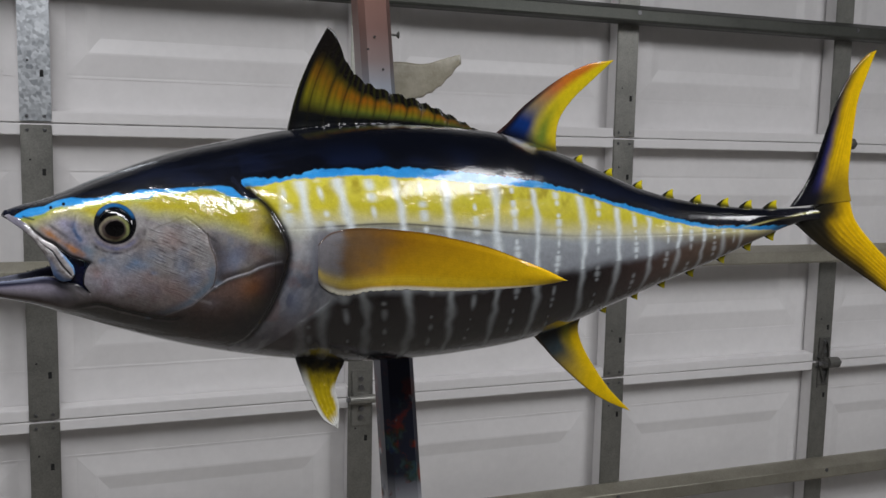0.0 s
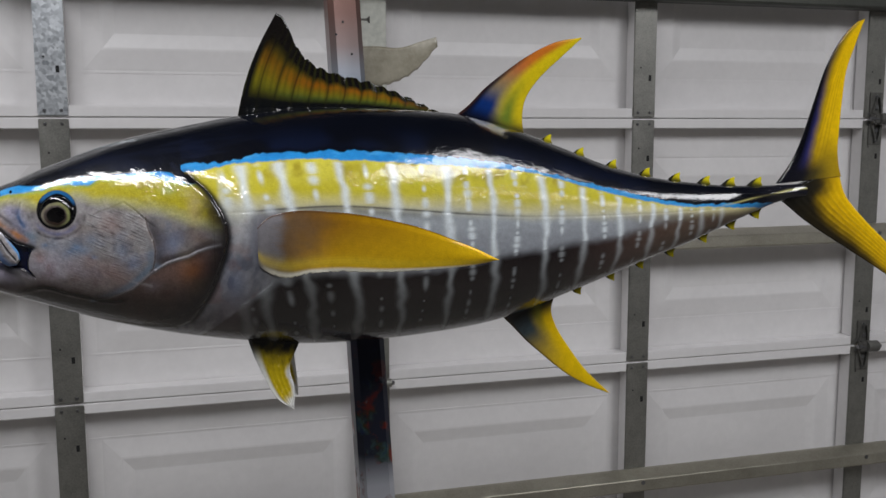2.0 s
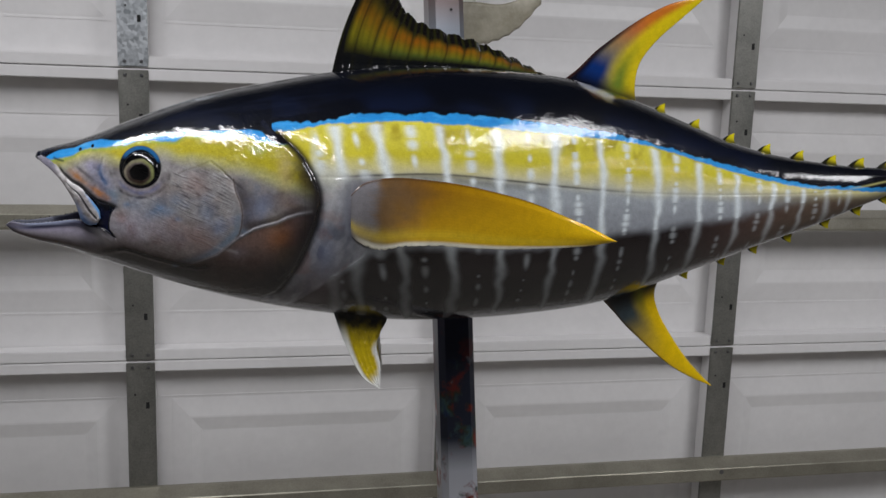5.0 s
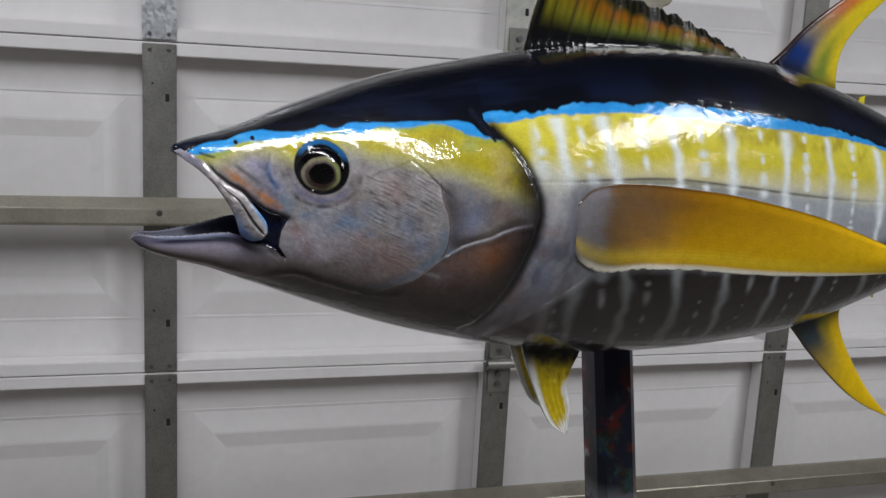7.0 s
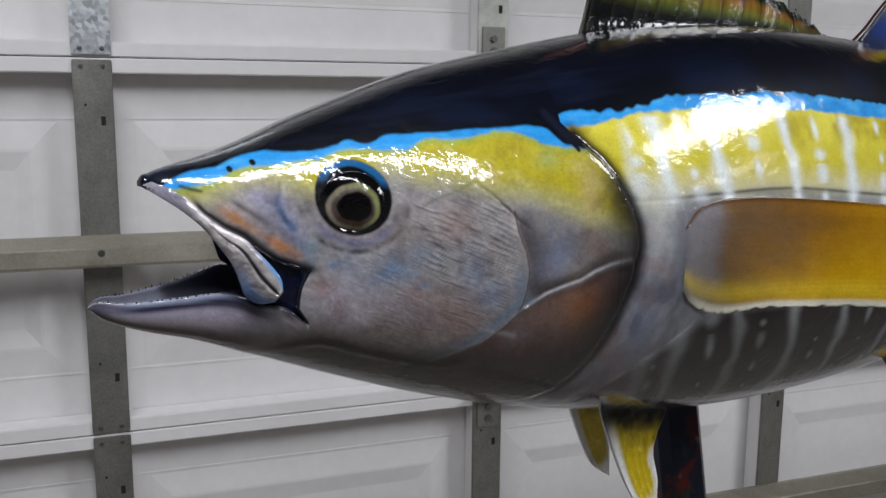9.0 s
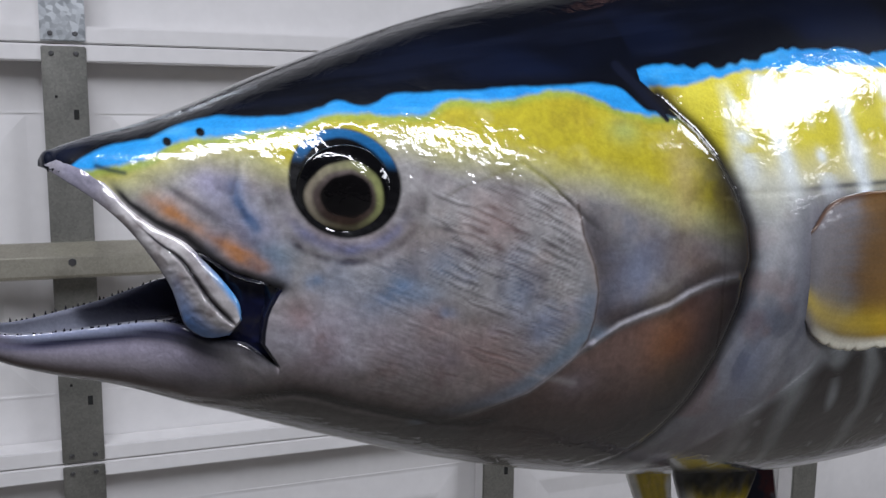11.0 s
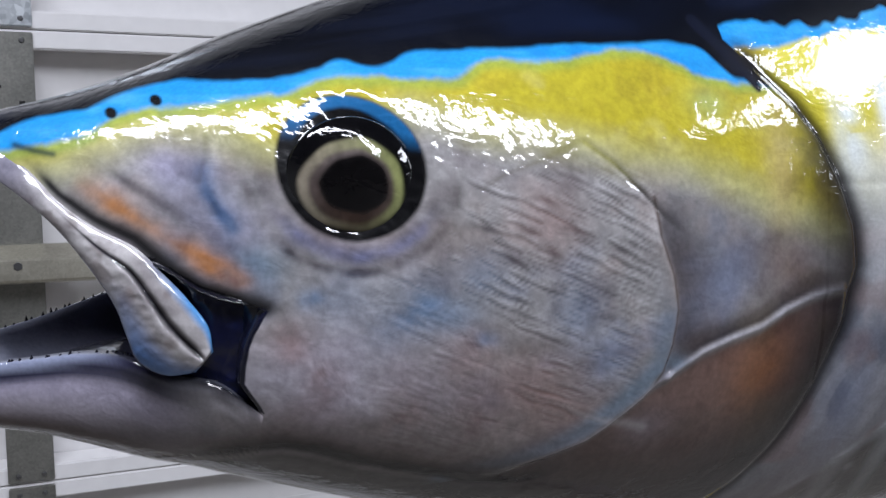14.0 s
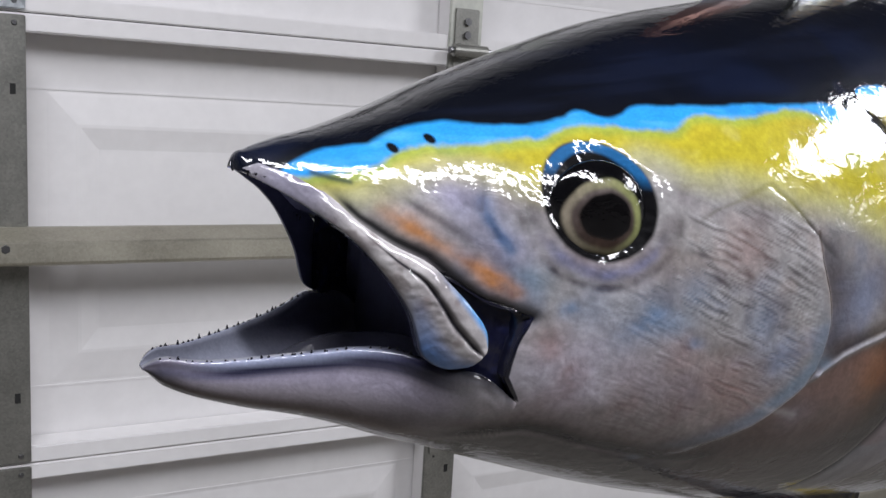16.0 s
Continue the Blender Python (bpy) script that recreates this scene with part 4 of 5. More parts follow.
    # yellow brow, fading down
    yh = curve([(.03, 1.500), (.0427, 1.5040), (.056, 1.5055), (.0688, 1.5100), (.0816, 1.5135), (.0938, 1.5120), (.105, 1.510), (.1404, 1.5190), (.1512, 1.5150),
                (.1647, 1.5135), (.1802, 1.5095), (.2017, 1.5060), (.2183, 1.5010), (.2407, 1.4920), (.262, 1.486)], x) + 0.0022 * n1
    hd = blend(hd, (186, 182, 96), step(-0.010, 0.002, z - yh) * 0.7)
    hd = blend(hd, (184, 172, 44), step(-0.002, 0.005 + 0.004 * step(.15, .2, x), z - yh))
    hd = blend(hd, (178, 158, 44), step(0.1, 0.6, n2) * step(0.0, 0.01, z - yh) * 0.3)
    hd = blend(hd, (120, 98, 44), step(0.15, 0.6, fnoise(x * 170, z * 120, 72)) * step(-.004, 0.006, z - yh) * step(.13, .19, x) * 0.22)
    hd = blend(hd, (200, 192, 128), step(0.15, 0.6, fnoise(x * 85, z * 110, 73)) * step(-.006, 0.004, z - yh) * 0.35)
    hd = blend(hd, (150, 176, 120), np.exp(-((x - .213) / .006) ** 2 - ((z - 1.521) / .004) ** 2) * 0.5)
    hd = blend(hd, (196, 176, 130), np.exp(-((x - .234) / .006) ** 2 - ((z - 1.505) / .016) ** 2) * 0.55)
    hd = blend(hd, (112, 94, 62), step(.205, .245, x) * step(1.535, 1.50, z) * step(-.3, .5, fnoise(x * 80, z * 60, 44)) * 0.45)
    grain = 0.10 * vnoise(x * 760, z * 760, 97) + 0.12 * vnoise(x * 380, z * 380, 98) * step(.14, .10, x) + 0.05 * vnoise(x * 380, z * 380, 99)
    hd = hd * 0.79 * (1 + grain)[..., None]
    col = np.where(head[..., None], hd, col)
    # blue stripe and black back over all
    soft = blue + 0.0008 * fnoise(x * 260, z * 200, 19)
    col = blend(col, (96, 150, 78), np.exp(-((z - soft + .0008) / .0016) ** 2) * head * 0.4)
    col = blend(col, (40, 134, 200), step(-0.0009, 0.0013, z - soft))
    col = blend(col, (84, 164, 212), step(-0.0009, 0.0013, z - soft) * step(0.0, 0.7, fnoise(x * 60, z * 260, 23)) * 0.6)
    col = blend(col, (22, 96, 170), step(-0.0009, 0.0013, z - soft) * step(0.1, 0.7, fnoise(x * 90, z * 180, 24)) * 0.35)
    col = blend(col, (5, 7, 15), step(-0.0007, 0.0009, z - black + 0.0006 * n2))
    # streaky room reflections on the black back, put into the colour
    streak = fnoise(x * 16 + 20 * z, z * 210 - 40 * x, 26)
    col = blend(col, (20, 25, 42), step(0.001, 0.004, z - black) * step(0.0, 0.55, streak) * 0.35 * step(.33, .22, x))
    col = blend(col, (13, 22, 46), step(0, 0.006, z - black) * step(0.030, 0.004, z - black) * step(-.2, .5, n3) * 0.6)
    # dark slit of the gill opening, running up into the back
    # soft shade along both edges of the slit is put into the colour too
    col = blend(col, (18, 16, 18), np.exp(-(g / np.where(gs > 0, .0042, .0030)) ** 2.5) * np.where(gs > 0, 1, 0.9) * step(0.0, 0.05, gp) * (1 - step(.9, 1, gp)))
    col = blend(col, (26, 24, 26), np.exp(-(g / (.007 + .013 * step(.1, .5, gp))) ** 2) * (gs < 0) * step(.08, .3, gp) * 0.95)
    a, _, ap = near_line(x, z, [(.2165, 1.5425), (.2235, 1.5335), (.2300, 1.5250)])
    col = blend(col, (14, 18, 32), step(.0026 - .0012 * ap, .0016 - .0010 * ap, a))
    # eye surround, nostrils, mouth corner
    ring = step(0.0172, 0.0160, e + 0.0004 * n1)
    col = blend(col, (10, 10, 12), ring)
    col = blend(col, (40, 112, 172), ring * step(0.0130, 0.0142, e + .0003 * n2) * (1 - 0.8 * step(.0160, .0168, e)) * step(0.004, 0.010, z - EYE[1] + 0.08 * (x - EYE[0])) * (0.8 + 0.4 * n1))
    for nx, nz in ((.0795, 1.5192), (.0693, 1.5160)):
        col = blend(col, (8, 10, 14), step(.0017, .0010, np.hypot(x - nx, z - nz)))
    a, _, ap = near_line(x, z, [(.0475, 1.5080), (.052, 1.5068), (.056, 1.5062)])
    col = blend(col, (20, 40, 50), np.exp(-(a / .0009) ** 2) * 0.8)
    a, _, ap = near_line(x, z, [(.0507, 1.5040), (.057, 1.4972), (.0643, 1.492), (.0726, 1.488), (.0784, 1.4825), (.0850, 1.4775), (.0995, 1.4724)])
    col = blend(col, (9, 9, 14), np.exp(-(a / (.0009 + .0014 * step(0, .7, ap) + 0.0004 * n2)) ** 2) * 0.97 * step(0, .12, ap))
    a, _, ap = near_line(x, z, [(.0885, 1.4530), (.0945, 1.4488), (.0990, 1.4452)])
    col = blend(col, (14, 14, 22), np.exp(-(a / (.0016 - .0008 * ap)) ** 4) * (1 - step(.85, 1, ap)))
    tail = step(.86, .93, x)
    col = blend(col, (26, 26, 34), tail * 0.8)
    kl = z - curve([(.80, 1.4800), (.85, 1.4835), (.90, 1.4935), (.93, 1.4990), (.98, 1.5030)], x)
    col = blend(col, (176, 170, 110), np.exp(-(kl / .0011) ** 2) * step(.83, .87, x) * 0.8)
    return col


def fish_body():
    xs = np.concatenate([np.arange(.0290, .27, .00042), np.arange(.27, .62, .0013), np.arange(.62, .961, .0022)])
    th = np.concatenate([np.linspace(-90, 90, 540), np.linspace(90, 270, 62)[1:-1]])
    xs = xs[np.abs(xs - MOUTH) > 0.0004]
    xs = np.sort(np.append(xs, [MOUTH - 0.0001, MOUTH + 0.0001]))
    X, T = np.meshgrid(xs, np.radians(th), indexing="ij")
    a, c0, h = curve(BACK, X), curve(BELLY, X), curve(WIDTH, X)
    mid = c0 + 0.47 * (a - c0)
    s, c = np.sin(T), np.cos(T)
    ang = np.abs(s) ** (2 / POW) * np.sign(s)
    Z = mid + np.where(ang > 0, a - mid, mid - c0) * ang
    bend = np.interp(Z, [1.440, 1.4455, 1.448, 1.4513, 1.4544, 1.4587, 1.4635, 1.4669, 1.4702, 1.472, 1.4745], [.0, .0045, .0032, .0010, -.0010, -.0009, -.0001, .0012, .0032, .0046, .0])
    X0, X = X, X + np.where(X > MOUTH, bend * np.clip(1 - (X - MOUTH) / 0.02, 0, 1), 0)
    half = np.abs(c) ** (2 / POW) * np.sign(c)
    lift = relief(X, Z) * np.clip(np.abs(half) * 2.5, 0, 1)
    keel = 0.007 * np.exp(-((X - .905) / .026) ** 2 - ((Z - 1.497) / .0035) ** 2)
    Y = (h + lift + keel) * half + (side_y(X, Z) - side_y(X0, Z)) * np.sign(half)
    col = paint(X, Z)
    # the open mouth: in front of its corner the underside is an arched roof
    lip = curve(LIP, X)
    front = (X < MOUTH) & (Z < lip) & (np.meshgrid(xs, th, indexing="ij")[0] < MOUTH)
    w = np.clip((Z - c0) / (lip - c0), 0, 1)
    yl = side_y(X, lip)
    Yr = np.sign(half) * yl * np.clip(w, 0, 1) ** 0.6
    Zr = lip + (a - lip) * 0.34 * (1 - np.clip(np.abs(Yr) / np.maximum(yl, 1e-4), 0, 1) ** 2.5) * step(.029, .06, X)
    Y, Z = np.where(front, Yr, Y), np.where(front, Zr, Z)
    col[front] = lin(150, 152, 190)
    col[(X < MOUTH) & (X > .066) & (Z >= lip - .0001) & (Z < lip + .0016)] = lin(10, 10, 15)
    col[front & (w > 0.86)] = lin(14, 14, 24)
    rim = (X > MOUTH - 0.001) & (np.meshgrid(xs, th, indexing="ij")[0] > MOUTH) & (np.meshgrid(xs, th, indexing="ij")[0] < MOUTH + 0.0016) & (Z < lip) & (Z > curve(JAW_LIP, X) + .0005)
    col[rim] = lin(16, 17, 34)
    inner = (np.abs(np.meshgrid(xs, th, indexing="ij")[0] - MOUTH - 0.0001) < 0.00005) & (w < 1)
    Y = np.where(inner, Y * 0.94, Y)
    col[inner] = lin(30, 31, 52)
    V = np.stack([X, curve(MIDLINE, X) - Y, Z], -1).reshape(-1, 3)
    nu, nv = X.shape
    F = grid_faces(nu, nv, True)
    F = F.tolist() + [list(range(nv))[::-1], [(nu - 1) * nv + j for j in range(nv)]]
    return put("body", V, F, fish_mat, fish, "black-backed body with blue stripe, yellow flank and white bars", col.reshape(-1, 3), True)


fish_body()


def lower_jaw():
    xs = np.concatenate([np.linspace(.0041, .012, 14), np.linspace(.0125, .117, 100)])
    n_out, n_in = 70, 40
    rows, cols = [], []
    for x in xs:
        lip, bot, w = float(curve(JAW_LIP, x)), float(curve(BELLY, x)), float(curve(JAW_WIDTH, x))
        bot = min(bot, lip - 0.0008)
        if x < 0.0105:      # rounded tip
            q = max(0.12, math.sqrt(max(0.0, 1 - ((0.0105 - x) / 0.0065) ** 2)))
            lip, bot = lip - 0.0022 * (1 - q), lip - 0.0022 * (1 - q) - (lip - bot - 0.0015 * (1 - q)) * q
        p = np.linspace(0, math.pi, n_out)
        yo, zo = -w * np.sign(np.cos(p)) * np.abs(np.cos(p)) ** 0.8, lip - (lip - bot) * np.sin(p) ** 0.8
        swell = 1 + 0.16 * np.sin(np.clip(p, 0, math.pi) * 2 - 0.3).clip(0, 1) + 0.16 * np.sin((math.pi - p) * 2 - 0.3).clip(0, 1)
        yo = yo * swell
        k2 = float(step(.055, .090, x))
        ys = side_y(np.full(n_out, x), zo) + relief(np.full(n_out, x), zo) + 0.0002 - 0.0030 * float(step(.0970, .1140, x))
        yo = yo * (1 - k2) - np.sign(np.cos(p)) * ys * k2
        wi = max(w - 0.0030, w * 0.55)
        q = np.linspace(math.pi, 0, n_in)
        depth = 0.62 * (lip - bot)
        yi, zi = -wi * np.cos(q), lip + 0.0004 - depth * np.sin(q) ** 0.7 + 0.3 * depth * np.exp(-(np.cos(q) / 0.28) ** 2)
        room = side_y(np.full(n_in, x), zi) - 0.0035 - 0.0060 * float(step(.085, .100, x))
        yi = yi * (1 - k2) + np.clip(yi, -np.abs(room), np.abs(room)) * k2
        Y, Z = np.concatenate([yo, yi]), np.concatenate([zo, zi])
        rows.append(np.stack([np.full(len(Y), x), float(curve(MIDLINE, x)) + Y, Z], -1))
        k = np.concatenate([np.zeros(n_out), np.ones(n_in)])
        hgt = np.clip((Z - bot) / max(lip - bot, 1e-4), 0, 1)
        c = np.empty((len(Y), 3))
        c[:] = lin(136, 130, 138)
        nn = fnoise(np.full(len(Y), x * 60), Z * 60, 15)
        c = blend(c, (84, 76, 80), step(-.1, .5, nn) * 0.6)
        c = blend(c, (150, 144, 164), step(.45, .75, hgt) * 0.65)
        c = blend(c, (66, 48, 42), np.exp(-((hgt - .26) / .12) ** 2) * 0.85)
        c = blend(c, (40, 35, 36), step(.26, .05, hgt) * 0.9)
        c = blend(c, (92, 96, 132), np.exp(-((Z - lip + .0035) / .0016) ** 2) * 0.4)
        c = blend(c, (14, 17, 48), step(lip - .0062 - 0.05 * max(x - .045, 0), lip - .0030 - 0.04 * max(x - .045, 0), Z) * float(step(.008, .03, x)) * 0.93)
        c = blend(c, (132, 138, 160), step(lip - .0028, lip - .0016, Z + 0.0003 * nn) * float(step(.008, .03, x) * (1 - step(.058, .072, x))) * 0.85)
        c = blend(c, (26, 26, 40), np.full(len(Y), 1.0) * float(step(.022, .006, x)) * 0.7)
        c = blend(c, (108, 110, 122), k)
        c = blend(c, (88, 88, 102), k * step(.03, .070, np.full(len(Y), x)) * step(lip - .001, lip - .006, Z) * 0.85)
        k3 = float(step(.074, .092, x)) * (1 - k)
        c = c * (1 - k3[:, None]) + paint(np.full(len(Y), x), Z) * k3[:, None]
        c = blend(c, (12, 12, 20), step(lip - .0034, lip - .0014, Z) * (1 - k) * float(step(.078, .088, x) * (1 - step(.0935, .0985, x))))
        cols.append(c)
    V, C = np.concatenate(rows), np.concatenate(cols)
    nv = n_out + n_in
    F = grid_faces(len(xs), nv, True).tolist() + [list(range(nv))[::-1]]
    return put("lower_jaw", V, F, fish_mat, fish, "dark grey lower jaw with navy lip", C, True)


lower_jaw()


def maxilla(side):
    """The pale upper jaw bar that swings down over the mouth corner."""
    up = [(.0360, 1.5098), (.0428, 1.5078), (.0507, 1.5021), (.057, 1.4954), (.0643, 1.4902), (.0726, 1.486), (.0784, 1.4800), (.083, 1.4747), (.0872, 1.4685), (.0882, 1.4625)]
    lo = [(.0300, 1.5072), (.0379, 1.5030), (.0474, 1.4970), (.0560, 1.4895), (.0633, 1.4800), (.0677, 1.4725), (.0700, 1.4655), (.0722, 1.4595), (.0778, 1.4562), (.0845, 1.4572)]
    nt, nw = 190, 60
    t = np.linspace(0, 1, nt)
    ux, uz = along(up, t)
    lx, lz = along(lo, t)
    w = np.linspace(0, 1, nw)[None, :]
    X, Z = ux[:, None] * (1 - w) + lx[:, None] * w, uz[:, None] * (1 - w) + lz[:, None] * w
    bulge = np.sin(np.pi * w) ** 0.6 * (0.0010 + 0.0022 * step(0, .8, t))[:, None]
    bulge = bulge * (1 - step(.97, 1, t))[:, None]
    groove = 0.0016 * np.exp(-((w - 0.30 - 0.1 * t[:, None]) / 0.05) ** 2) * step(.45, .6, t)[:, None] * (1 - step(.9, 1, t))[:, None]
    rough = (0.00022 * vnoise(X * 420, Z * 420, 83) + 0.00016 * vnoise(X * 800, Z * 800, 84)) * np.sin(np.pi * w) * (1 - 0.5 * step(.7, .95, t)[:, None])
    Y = side_y(X, Z) + bulge - groove - 0.0007 + rough
    col = np.empty(X.shape + (3,))
    col[:] = lin(168, 164, 164)
    n1 = fnoise(X * 90, Z * 90, 52)
    col = blend(col, (112, 106, 108), step(-.1, .4, n1) * 0.7)
    col = blend(col, (92, 78, 74), step(.1, .5, fnoise(X * 200, Z * 200, 57)) * 0.5)
    col = blend(col, (84, 126, 188), step(.55, .92, w + 0 * X) * step(.45, .8, t)[:, None] * 0.85)
    col = blend(col, (40, 126, 190), step(.55, .85, t)[:, None] * step(.17, .03, w + 0.06 * n1) * 0.85)
    col = blend(col, (22, 20, 28), np.exp(-((w - 0.30 - 0.1 * t[:, None]) / 0.05) ** 2) * step(.30, .45, t)[:, None] * (1 - step(.92, 1, t))[:, None])
    col = blend(col, (22, 24, 44), step(.965, 1, w + 0 * X) * 0.9)
    col = blend(col, (112, 110, 128), step(.34, .10, t)[:, None] * (0.7 + 0.4 * n1))
    m = curve(MIDLINE, X)
    outer = np.stack([X, m - side * Y, Z], -1).reshape(-1, 3)
    inner = np.stack([X, m - side * (Y * 0.0 + side_y(X, Z) - 0.004), Z], -1).reshape(-1, 3)
    f = grid_faces(nt, nw)
    n = nt * nw
    F = np.concatenate([f, f[:, ::-1] + n]).tolist()
    edge = [i * nw for i in range(nt)] + [(nt - 1) * nw + j for j in range(1, nw)] + [i * nw + nw - 1 for i in range(nt - 2, -1, -1)] + [j for j in range(nw - 2, 0, -1)]
    for i in range(len(edge)):
        p, q = edge[i], edge[(i + 1) % len(edge)]
        F.append((q, p, p + n, q + n))
    c2 = np.tile(np.array(lin(92, 94, 122)), (n, 1))
    return put("upper_jaw_bar", np.concatenate([outer, inner]), F, fish_mat, fish, "pale silvery jaw bar", np.concatenate([col.reshape(-1, 3), c2]), True)


maxilla(1)
maxilla(-1)


def membrane(side):
    """Glossy navy skin behind the jaw bar."""
    nx, nz = 60, 50
    X = np.linspace(.0755, .1025, nx)[:, None] + np.zeros((1, nz))
    lo, hi = curve(JAW_LIP, X) - .004, curve(LIP, X) + .003
    Z = lo + (hi - lo) * np.linspace(0, 1, nz)[None, :]
    v = np.linspace(0, 1, nx)[:, None]
    fold = 0.0007 * fnoise(X * 190, Z * 150, 87) + 0.0016 * np.sin(np.pi * v) ** 0.7
    Y = side_y(X, Z) - 0.0056 + fold
    col = np.empty(X.shape + (3,))
    col[:] = lin(15, 18, 46)
    col = blend(col, (30, 40, 96), step(0, .5, fnoise(X * 160, Z * 160, 88)) * 0.6)
    V = np.stack([X, curve(MIDLINE, X) - side * Y, Z], -1).reshape(-1, 3)
    V2 = V + np.array([0, side * 0.001, 0])
    f = grid_faces(nx, nz)
    put("mouth_skin", np.concatenate([V, V2]), np.concatenate([f, f[:, ::-1] + nx * nz]), fish_mat, fish, "navy mouth corner skin",
        np.tile(col.reshape(-1, 3), (2, 1)), True)


membrane(1)
membrane(-1)


def eye(side):
    """Domed glass eye: black pupil, brown and pale green iris."""
    ex, ez = IRIS
    y0 = float(side_y(np.array(ex), np.array(ez)))
    h = 1e-3
    gx = float(side_y(np.array(ex + h), np.array(ez)) - side_y(np.array(ex - h), np.array(ez))) / (2 * h)
    gz = float(side_y(np.array(ex), np.array(ez + h)) - side_y(np.array(ex), np.array(ez - h))) / (2 * h)
    m = float(curve(MIDLINE, ex))
    nrm = Vector((-gx * 0.6, -1.0, -gz * 0.45)).normalized()
    e1 = Vector((1, 0, 0)) - nrm * nrm.x
    e1.normalize()
    e2 = e1.cross(nrm) * -1
    if e2.z < 0:
        e2 = -e2
    R, nr, na = 0.0158, 66, 90
    vs, cs = [], []
    for i in range(nr):
        r = R * i / (nr - 1)
        dome = 0.0058 * math.sqrt(max(0, 1 - (r / R) ** 2.3)) - 0.0038
        for j in range(na):
            a = 2 * math.pi * j / na
            p = e1 * (r * math.cos(a)) + e2 * (r * math.sin(a)) + nrm * dome
            vs.append((ex + p.x, m + side * (-y0 + p.y), ez + p.z))
            q = math.hypot(r * math.cos(a), (r * math.sin(a) + 0.0006) / 0.87) / 0.0121 * (1 + 0.025 * math.sin(a * 3 + 1) + 0.015 * math.sin(a * 7 + 2))
            ca, sa = math.cos(a), math.sin(a)
            pale = [u * (0.5 + 0.5 * ca) + v * (0.5 - 0.5 * ca) for u, v in zip(lin(118, 122, 78), lin(122, 114, 100))]
            brown = [u * (0.5 + 0.5 * sa) + v * (0.5 - 0.5 * sa) for u, v in zip(lin(88, 80, 78), lin(50, 38, 32))]
            dark, pupil = lin(8, 8, 10), lin(11, 10, 11)
            k1, k2, k3 = [float(step(lo, hi, q)) for lo, hi in ((.56 + .09 * max(ca, 0), .68 + .09 * max(ca, 0)), (.74 - .05 * sa, .88 - .05 * sa), (.96, 1.04))]
            low = max(0.0, -sa - 0.55) * 1.6
            pale = [u * (1 - low) + v * low for u, v in zip(pale, brown)]
            c = [((p * (1 - k1) + w * k1) * (1 - k2) + u * k2) * (1 - k3) + d * k3 for p, w, u, d in zip(pupil, brown, pale, dark)]
            k = 1 + 0.22 * math.sin(a * 11 + r * 700) * math.sin(a * 5 + 1.3) + 0.12 * math.sin(a * 23 - r * 1500)
            cs.append(tuple(v * k for v in c))
    cs = np.array(cs).reshape(nr, na, 3)
    for _ in range(2):
        cs[1:-1] = (cs[:-2] + cs[1:-1] * 2 + cs[2:]) / 4
        cs = (np.roll(cs, 1, 1) + 2 * cs + np.roll(cs, -1, 1)) / 4
    F = grid_faces(nr, na, True)
    return put("eye", vs, F if side > 0 else F[:, ::-1], eye_mat, fish, "domed glass eye with a black pupil and pale iris", cs.reshape(-1, 3), True)


eye(1)
eye(-1)


def sheet(name, P, N, thick, col, label, mat=None, ridges=None):
    """A fin: a surface P (u, w, 3) thickened along the directions N by thick (u, w)."""
    nu, nw = P.shape[:2]
    d = thick[..., None] * N
    A, B = (P + d).reshape(-1, 3), (P - d).reshape(-1, 3)
    f, n = grid_faces(nu, nw), nu * nw
    F = np.concatenate([f, f[:, ::-1] + n]).tolist()
    edge = [i * nw for i in range(nu)] + [(nu - 1) * nw + j for j in range(1, nw)] + [i * nw + nw - 1 for i in range(nu - 2, -1, -1)] + [j for j in range(nw - 2, 0, -1)]
    for i in range(len(edge)):
        p, q = edge[i], edge[(i + 1) % len(edge)]
        F.append((q, p, p + n, q + n))
    c = col.reshape(-1, 3)
    return put(name, np.concatenate([A, B]), F, mat or fin_mat, fish, label, np.concatenate([c, c]), True)


def fin_grid(lead, trail, nu=90, nw=60):
    """Points (x, z) between a leading and a trailing edge, from root (u 0) to tip (u 1)."""
    u, w = np.linspace(0, 1, nu), np.linspace(0, 1, nw)
    lx, lz = along(lead, u)
    tx, tz = along(trail, u)
    W = w[None, :]
    return u[:, None] + 0 * W, W + 0 * u[:, None], lx[:, None] * (1 - W) + tx[:, None] * W, lz[:, None] * (1 - W) + tz[:, None] * W


def flat_fin(name, lead, trail, colour, label, thick=0.004, rays=0, sway=0.0):
    U, W, X, Z = fin_grid(lead, trail)
    P = np.stack([X, curve(MIDLINE, X) + sway * U**2, Z], -1)
    N = np.zeros_like(P)
    N[..., 1] = -1
    th = thick * (1 - 0.75 * U) * (0.12 + np.sqrt(np.clip(W * (1 - W) * 4, 0, 1)) ** 0.8) * 0.5 + 0.0002
    if rays:
        th = th + 0.00014 * np.sin(W * math.pi * 2 * rays) * step(0, .15, U)
    return sheet(name, P, N, th, colour(U, W, X, Z), label)


